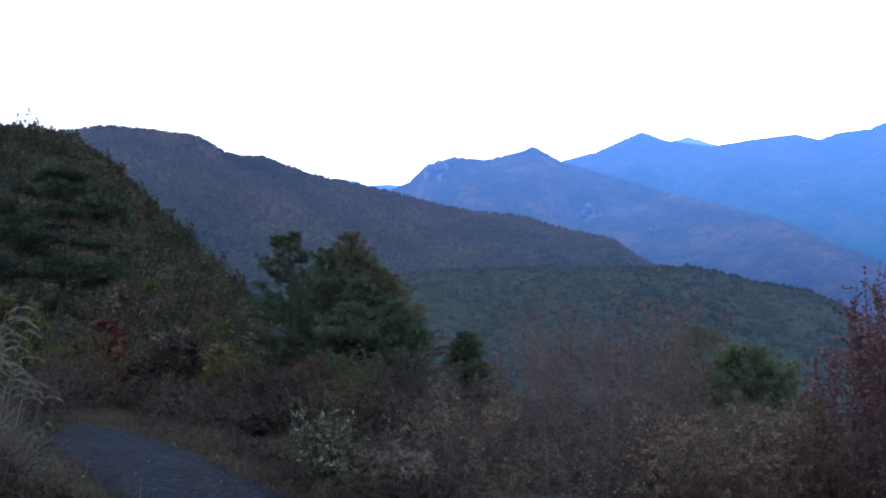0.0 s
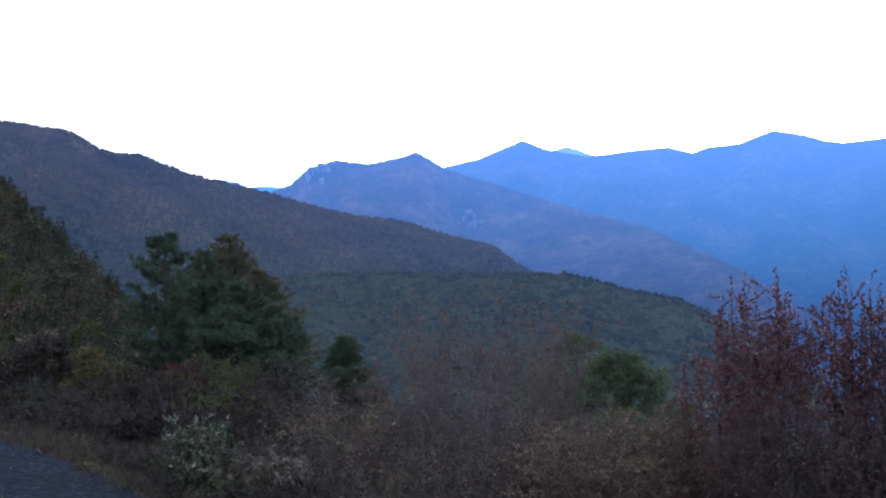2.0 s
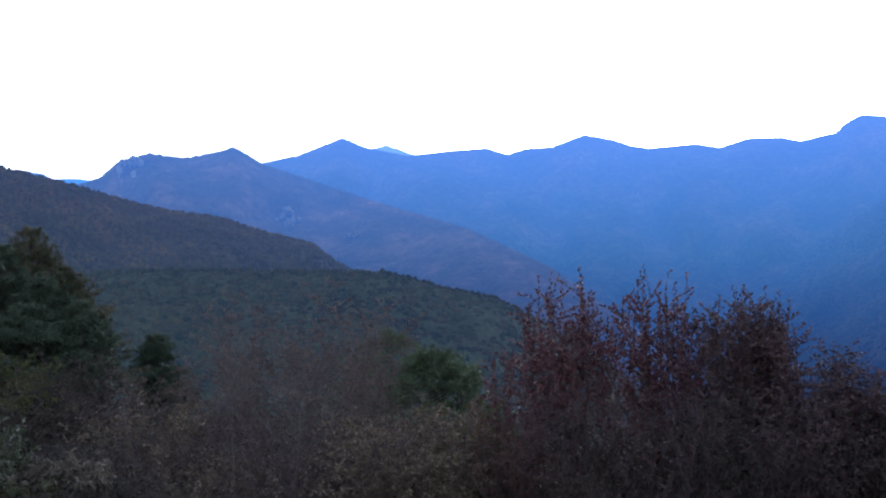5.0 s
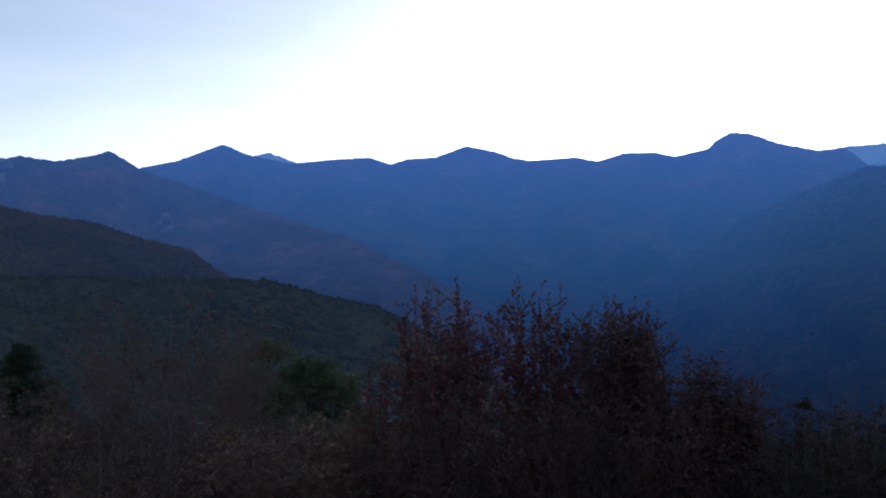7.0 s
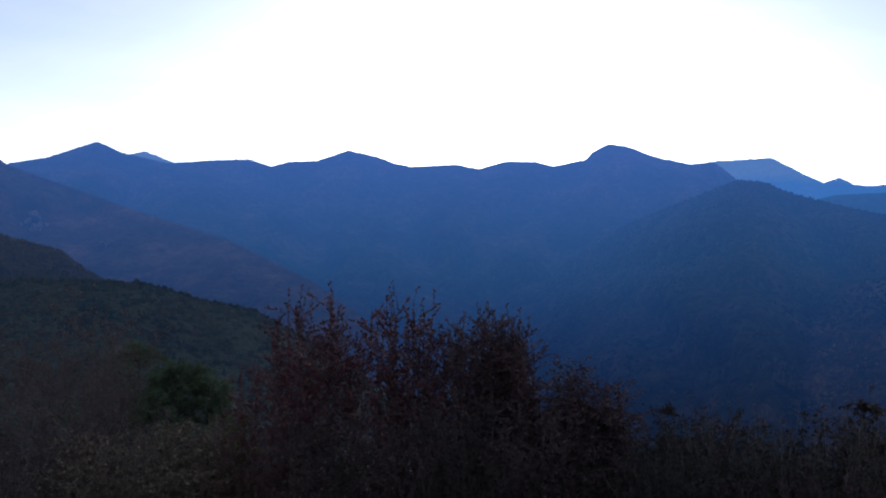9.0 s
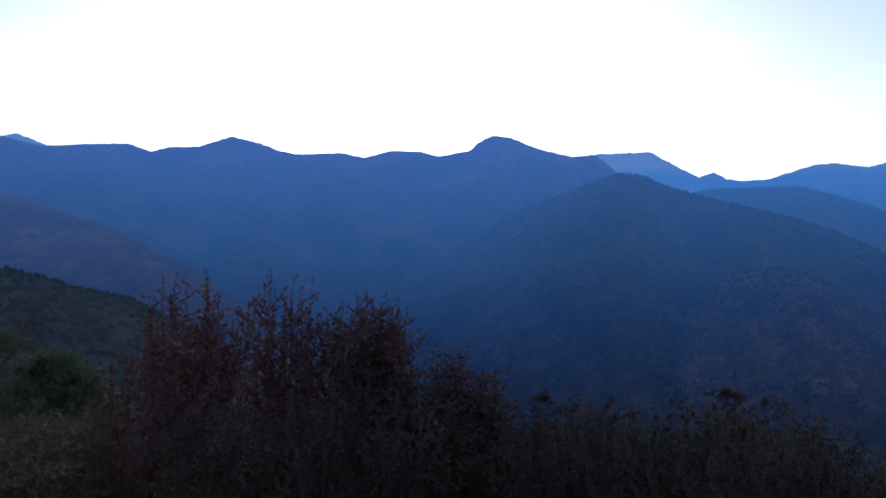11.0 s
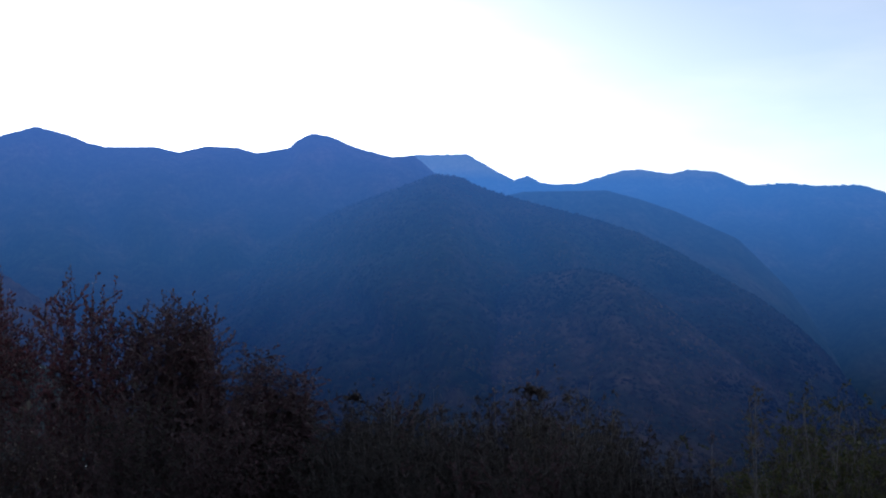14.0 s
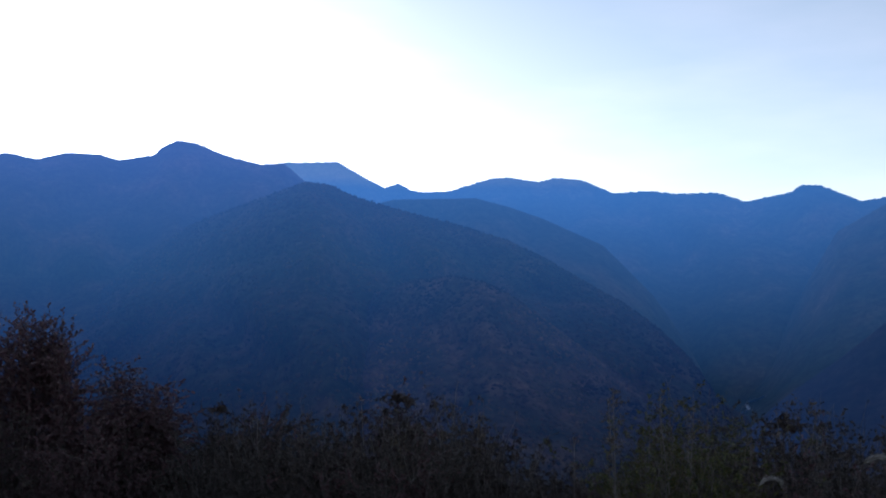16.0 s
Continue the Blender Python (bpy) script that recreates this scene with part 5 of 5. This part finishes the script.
def frond_bush(x, y, height, seed, tilt):
    """A spindly stem topped by a flat drooping spray of dark leaves."""
    rng = np.random.default_rng(seed)
    root = new("frond_bush")
    root.location = (x, y, gz(x, y))
    side = np.array([y, -x, 0]) / math.hypot(x, y)
    w, P, D = Wood(), [], []
    line = bent(rng, (0, 0, -0.05), (0, 0, 1), height, 6, 0, 0.02)
    w.tube(line, 0.006, 0.003, 5)
    for k in range(11):
        u = rng.uniform(-1, 1)
        axis = side * u + np.array([0, 0, -tilt * u]) + np.cross(side, [0, 0, 1]) * rng.normal(0, 0.5)
        tw = np.array(bent(rng, line[-1] + [0, 0, rng.normal(0, 0.015)], axis + [0, 0, 0.12], 0.13 * abs(u) + 0.03, 3, 0.5, 0.1))
        w.tube(tw, 0.0022, 0.001, 3)
        m = 14
        j = rng.integers(0, 3, m)
        P.append(tw[j] + (tw[j + 1] - tw[j]) * rng.random((m, 1)))
        D.append(axis * 0.5 + rng.normal(0, 0.5, (m, 3)) - [0, 0, 0.6])
    for k in range(26):
        p = line[4] + (line[6] - line[4]) * rng.uniform(-0.6, 0.9)
        a = rng.uniform(0, 6.28)
        tw = np.array(bent(rng, p, (math.cos(a), math.sin(a), 0.5), rng.uniform(0.06, 0.15), 2, 0.5, 0.1))
        w.tube(tw, 0.0018, 0.001, 3)
        P.append(tw[1] + (tw[2] - tw[1]) * rng.random((7, 1)))
        D.append(rng.normal(0, 0.6, (7, 3)) - [0, 0, 0.2])
    stalk = child("stem", mesh_of("stem", w.v, w.f, RED_TWIG), root)
    P, D = np.concatenate(P), np.concatenate(D)
    v, f = leaf_arrays(P, D, rng.uniform(0.03, 0.055, len(P)), 0.018, rng)
    tagged(child("leaf_spray", mesh_of("leaf_spray", v, f, DARK), stalk), kind="stuff")
    return tagged(root, "spindly bush topped by a drooping spray of dark leaves", "bush")


for b, d, e, seed, tilt in ((42.5, 9.9, -4.6, 350, 0.42), (51.6, 7.4, -3.85, 351, 0.05), (71.4, 7.0, -4.9, 352, 0.1)):
    x, y = at(b, d)
    frond_bush(x, y, EYE + d * math.tan(radians(e)) - gz(x, y), seed, tilt)


def dry_stalk(x, y, height, seed, heavy):
    rng = np.random.default_rng(seed)
    root = new("weed_stalk")
    root.location = (x, y, gz(x, y))
    w = Wood()
    line = np.array(bent(rng, (0, 0, -0.05), (rng.normal(0, 0.06), rng.normal(0, 0.06), 1), height, 7, 0, 0.03))
    w.tube(line, 0.0045, 0.002, 5)
    P, D = [], []
    for k in range(30 if heavy else 12):
        u = rng.uniform(3.2, 7)
        i = min(int(u), 6)
        p = line[i] + (line[i + 1] - line[i]) * (u - i)
        a = rng.uniform(0, 6.28)
        tw = bent(rng, p, (math.cos(a), math.sin(a), 1.2), rng.uniform(0.02, 0.07), 2, 0, 0.1)
        w.tube(tw, 0.0018, 0.001, 3)
        m = 8
        P.append(np.array(tw)[-1] + rng.normal(0, 0.011, (m, 3)))
        D.append(rng.normal(0, 0.7, (m, 3)) + [0, 0, 0.4])
    stalk = child("stalk", mesh_of("stalk", w.v, w.f, PALE_TWIG), root)
    P, D = np.concatenate(P), np.concatenate(D)
    v, f = leaf_arrays(P, D, rng.uniform(0.012, 0.028, len(P)), 0.009, rng)
    tagged(child("seed_head", mesh_of("seed_head", v, f, DRYGRASS if heavy else BROWN), stalk), kind="stuff")
    return tagged(root, "tall dry weed stalk with small seed heads", "weed", "dry weed stalks")


for b, d, e, hv in ((53.9, 7.2, -3.5, 0), (54.6, 7.0, -4.1, 1), (53.2, 7.3, -4.2, 0), (52.6, 7.0, -5.0, 1), (55.4, 7.0, -4.5, 1), (50.2, 7.4, -4.1, 0), (51.0, 7.2, -4.9, 1), (45.0, 8.2, -4.8, 0),
                    (46.4, 8.0, -5.1, 0), (47.6, 7.8, -6.0, 1), (43.6, 8.4, -5.2, 0), (61.2, 6.4, -6.3, 0), (63.8, 5.4, -2.9, 1), (64.1, 5.6, -3.7, 1), (66.0, 5.8, -3.8, 1), (66.4, 6.0, -3.5, 1), (67.0, 5.8, -4.3, 1),
                    (67.8, 6.2, -4.8, 0), (65.2, 6.0, -4.8, 1), (71.3, 6.6, -3.7, 1), (72.1, 6.6, -4.0, 1), (72.9, 6.5, -4.2, 0), (70.0, 6.2, -6.0, 0), (75.4, 6.3, -5.6, 1), (68.8, 6.0, -5.8, 1)):
    x, y = at(b, d)
    dry_stalk(x, y, EYE + d * math.tan(radians(e)) - gz(x, y), int(b * 10), hv)

# pale leafy plant and its withered neighbour on the verge
for b, d, e, sp, m, seed in ((-6.8, 9.4, -4.7, 0.16, PALE, 401), (-5.9, 9.3, -5.8, 0.24, PALE, 406), (-5.0, 9.2, -6.6, 0.26, PALE, 402), (-3.8, 9.2, -6.6, 0.28, DRIED, 403), (-2.6, 9.1, -6.2, 0.3, DRIED, 404), (-1.9, 9.0, -6.9, 0.25, DRIED, 407), (-4.4, 8.9, -7.8, 0.35, GRASS, 405)):
    x, y = at(b, d)
    shrub("pale_plant" if m is PALE else "withered_plant", "leafy plant with pale green and whitish leaves on the verge" if m is PALE else "withered plant with drooping pale leaves on the verge", x, y,
          EYE + d * math.tan(radians(e)) - gz(x, y), sp, 16 if m is PALE else 15, m, TWIG, seed, (0.054, 0.025) if m is PALE else (0.066, 0.028), 6, 11, 0.15, 1.4, 0.005, "plant", "plants on the verge", droop=0.1 if m is PALE else 1.5)

# weeds along the verge
for i, (b, d, e, sp, m) in enumerate(((-14.6, 14.2, -6.0, 0.5, DUSK), (-12.8, 13.0, -6.5, 0.45, GRASS), (-11.2, 12.4, -6.7, 0.45, DUSK), (-10.0, 11.8, -7.0, 0.4, DARK), (-9.0, 11.2, -7.2, 0.45, DUSK), (-7.8, 10.6, -7.4, 0.4, GRASS),
                                     (-6.8, 10.0, -8.2, 0.35, DUSK), (-8.4, 9.9, -8.6, 0.3, DUSK), (-5.8, 9.0, -8.8, 0.35, GRASS), (-3.8, 8.6, -8.8, 0.35, DUSK), (-1.4, 8.7, -8.6, 0.4, DUSK), (0.2, 9.0, -8.0, 0.45, DARK), (-13.4, 15.8, -5.2, 0.55, DUSK), (-3.2, 10.8, -6.9, 0.5, DUSK), (-12.0, 13.6, -6.4, 0.4, DUSK), (-10.6, 12.6, -6.6, 0.4, DARK), (-9.6, 11.2, -7.6, 0.3, DUSK), (-8.2, 10.8, -7.0, 0.4, DUSK), (-15.6, 16.0, -5.2, 0.5, DUSK), (-7.4, 9.4, -8.9, 0.25, DUSK), (-4.8, 8.7, -9.2, 0.3, DUSK), (-2.4, 8.6, -9.0, 0.3, DARK), (-2.8, 10.6, -6.3, 0.5, DARK), (-1.6, 10.9, -6.2, 0.5, DUSK), (-3.8, 11.6, -6.2, 0.5, DARK))):
    x, y = at(b, d)
    shrub("verge_weed", {DUSK: "withered grey-brown weeds on the verge", GRASS: "faded green weeds on the verge", DARK: "dark brown weeds on the verge"}[m], x, y, max(0.3, EYE + d * math.tan(radians(e + 0.4)) - gz(x, y)), sp, 24, m, TWIG, 420 + i,
          (0.034, 0.016), 9, 9, 0.1, 0.9, 0.004, "weed", "weeds on the verge", droop=0.5)

# plume grass on the bank and at the far edge
for b, d, h, seed in ((-25.0, 7.6, 1.05, 501), (-23.8, 7.8, 0.85, 502), (-26.2, 7.0, 1.1, 503), (-22.9, 8.6, 0.5, 504), (-24.8, 9.0, 0.9, 505)):
    x, y = at(b, d)
    plume_grass("plume_grass", "clump of tall grass with pale silvery plumes on the bank", x, y, h * 0.96, 640, 34, seed, 0.0, BANK_SET, 1.3, 0.8)
for i, (b, d, e, sp, m) in enumerate(((-23.6, 7.4, -6.2, 0.4, DUSK), (-21.8, 8.2, -7.4, 0.3, GRASS), (-20.6, 9.2, -7.9, 0.25, GRASS), (-22.4, 10.4, -5.4, 0.4, DUSK), (-22.0, 12.0, -5.0, 0.4, DUSK), (-23.0, 10.5, -3.6, 0.5, DUSK), (-24.4, 6.8, -6.8, 0.4, DUSK), (-21.4, 14.5, -4.4, 0.45, OLIVE))):
    x, y = at(b, d)
    shrub("bank_plant", {OLIVE: "low olive-green plant on the bank", GRASS: "faded green weeds on the bank", DUSK: "withered grey-brown weeds on the bank"}[m], x, y,
          max(0.3, EYE + d * math.tan(radians(e)) - gz(x, y)), sp, 22, m, TWIG, 520 + i, (0.045, 0.022), 9, 10, 0.1, 0.9, 0.005, "plant", "plants on the bank", droop=0.4)
for x, y, top, seed in ((4.82, 1.80, 0.86, 511), (4.95, 1.52, 0.93, 512), (4.98, 1.30, 0.90, 513)):
    plume_grass("plume_grass", "sparse grass with a few nodding pale plumes", x, y, (top - gz(x, y)) * 0.95, 5, 3, seed, -1.2, GRASS_SET, 0.3, 0.65, 24)


# ---- verge grass ----
def verge(name, label, mat, seed, count, s0, s1, length):
    rng = np.random.default_rng(seed)
    i = rng.integers(0, len(LANE_LINE), count * 6)
    i = i[(LANE_LINE[i][:, 1] > 1.5) & (LANE_LINE[i][:, 0] > -14)][:count]
    s = s0 + (s1 - s0) * rng.random(len(i))
    c = LANE_LINE[i] + np.stack([LANE_DIR[i][:, 1], -LANE_DIR[i][:, 0]], 1) * s[:, None] + LANE_DIR[i] * rng.uniform(-0.3, 0.3, (len(i), 1))
    z = ground_z(c[:, 0], c[:, 1]) - 0.01
    tall = np.array([0.6 + 0.6 * noise.noise((q[0] * 1.3, q[1] * 1.3, seed)) for q in c])
    L = length * np.clip(tall, 0.25, 1.3) * rng.uniform(0.5, 1.2, len(i))
    P = np.concatenate([np.column_stack([c + rng.normal(0, 0.04, c.shape), z]) for _ in range(3)])
    L = np.tile(L, 3)
    D = np.column_stack([rng.normal(0, 1.0, (len(P), 2)), np.ones(len(P))])
    v, f = leaf_arrays(P, D, L, 0.008, rng, needle=True)
    tagged(new(name, mesh_of(name, v, f, mat)), label, "grass", kind="stuff")


verge("verge_grass", "dry straw-coloured grass along the lane", VERGE, 601, 14000, 0.74, 2.6, 0.3)
verge("bank_grass", "faded green and straw grass on the bank", GRASS, 602, 11000, -0.5, -3.2, 0.3)
verge("bank_grass", "long dry grass hanging over the lane's edge", VERGE, 603, 7500, -0.36, -1.9, 0.34)


# ---- bare rock on the far range, river in the valley ----
def rock_face(bearing, height, dist, width, tall, seed, label):
    rng = np.random.default_rng(seed)
    m, n, l, p = shader("far_rock")
    l.new(ramp(n, l, noise_of(n, l, 0.06, 6, 0.7), [(0.3, (0.04, 0.04, 0.035)), (0.7, (0.14, 0.135, 0.125))]), p.inputs["Base Color"])
    p.inputs["Roughness"].default_value = 0.9
    # painted haze as on the massif's slopes
    haze_emission(n, l, p, 0.46, MASSIF_HAZE)
    c = np.array([*at(bearing, dist), EYE + dist * math.tan(radians(height))])
    side, out = np.array([math.cos(radians(bearing)), -math.sin(radians(bearing)), 0]), np.array([-math.sin(radians(bearing)), -math.cos(radians(bearing)), 0])
    vs, f = [], []
    for k in range(16):
        q = c + side * rng.normal(0, width * 0.3) + np.array([0, 0, rng.normal(0, tall * 0.28)])
        w, h, d = rng.uniform(0.06, 0.2) * width, rng.uniform(0.10, 0.32) * tall, rng.uniform(18, 34)
        b = len(vs)
        for t in (-1, 1):
            for j in range(7):
                a = 6.283 * j / 7
                r = rng.uniform(0.6, 1.2) * (1.0 if t < 0 else 0.6)
                vs.append(tuple(q + side * w * r * math.cos(a) + np.array([0, 0, h * r * math.sin(a)]) + out * d * t * rng.uniform(0.7, 1.1) - out * 0.4 * h * math.sin(a)))
        f += [(b + j, b + (j + 1) % 7, b + 7 + (j + 1) % 7, b + 7 + j) for j in range(7)] + [tuple(b + 7 + j for j in range(7))]
    tagged(new("rock_face", mesh_of("rock_face", vs, f, m)), label, "rock", kind="structure")


def on_range(ridge, bearing, height):
    """Distance at which a ridge's side is met at that height."""
    v = np.linspace(0, 1, 200)
    x, y, z = ridge.place(np.full(200, bearing), v)
    r = np.hypot(x, y)
    return float(r[np.argmin(abs(np.degrees(np.arctan2(z - EYE, r)) - height))])


rock_face(-0.3, 7.1, on_range(MASSIF, -0.3, 7.1), 60, 60, 701, "pale rocky cliff on the shoulder of the far range")
rock_face(8.3, 4.55, on_range(MASSIF, 8.3, 4.55), 60, 40, 702, "pale broken rock face on the far range")
rock_face(11.4, 3.65, on_range(MASSIF, 11.4, 3.65), 26, 10, 703, "small white landslip scar on the far range")


def build_river():
    m, n, l, p = shader("pale_river_bed")
    l.new(ramp(n, l, noise_of(n, l, 0.05, 4), [(0.3, (0.10, 0.10, 0.10)), (0.7, (0.30, 0.30, 0.30))]), p.inputs["Base Color"])
    p.inputs["Roughness"].default_value = 0.5
    # blue haze painted over the bed as emission
    haze_emission(n, l, p)
    vs, f = [], []
    for i in range(25):
        t = i / 24
        b, e = 67.85 + 1.05 * t + 0.2 * math.sin(t * 8), -5.15 + 0.95 * t
        r = on_range(RIGHT_SLOPE, b, e) * 0.994
        x, y = at(b, r)
        w = 5 + 2.5 * math.sin(t * 3.1) + 2 * math.sin(t * 19)
        z = EYE + r * math.tan(radians(e))
        vs += [(x - w * math.cos(radians(b)), y + w * math.sin(radians(b)), z), (x + w * math.cos(radians(b)), y - w * math.sin(radians(b)), z)]
    f = [(2 * i, 2 * i + 1, 2 * i + 3, 2 * i + 2) for i in range(24)]
    tagged(new("river", mesh_of("river", vs, f, m)), "pale stony river bed winding along the valley floor", "river", kind="structure")


build_river()
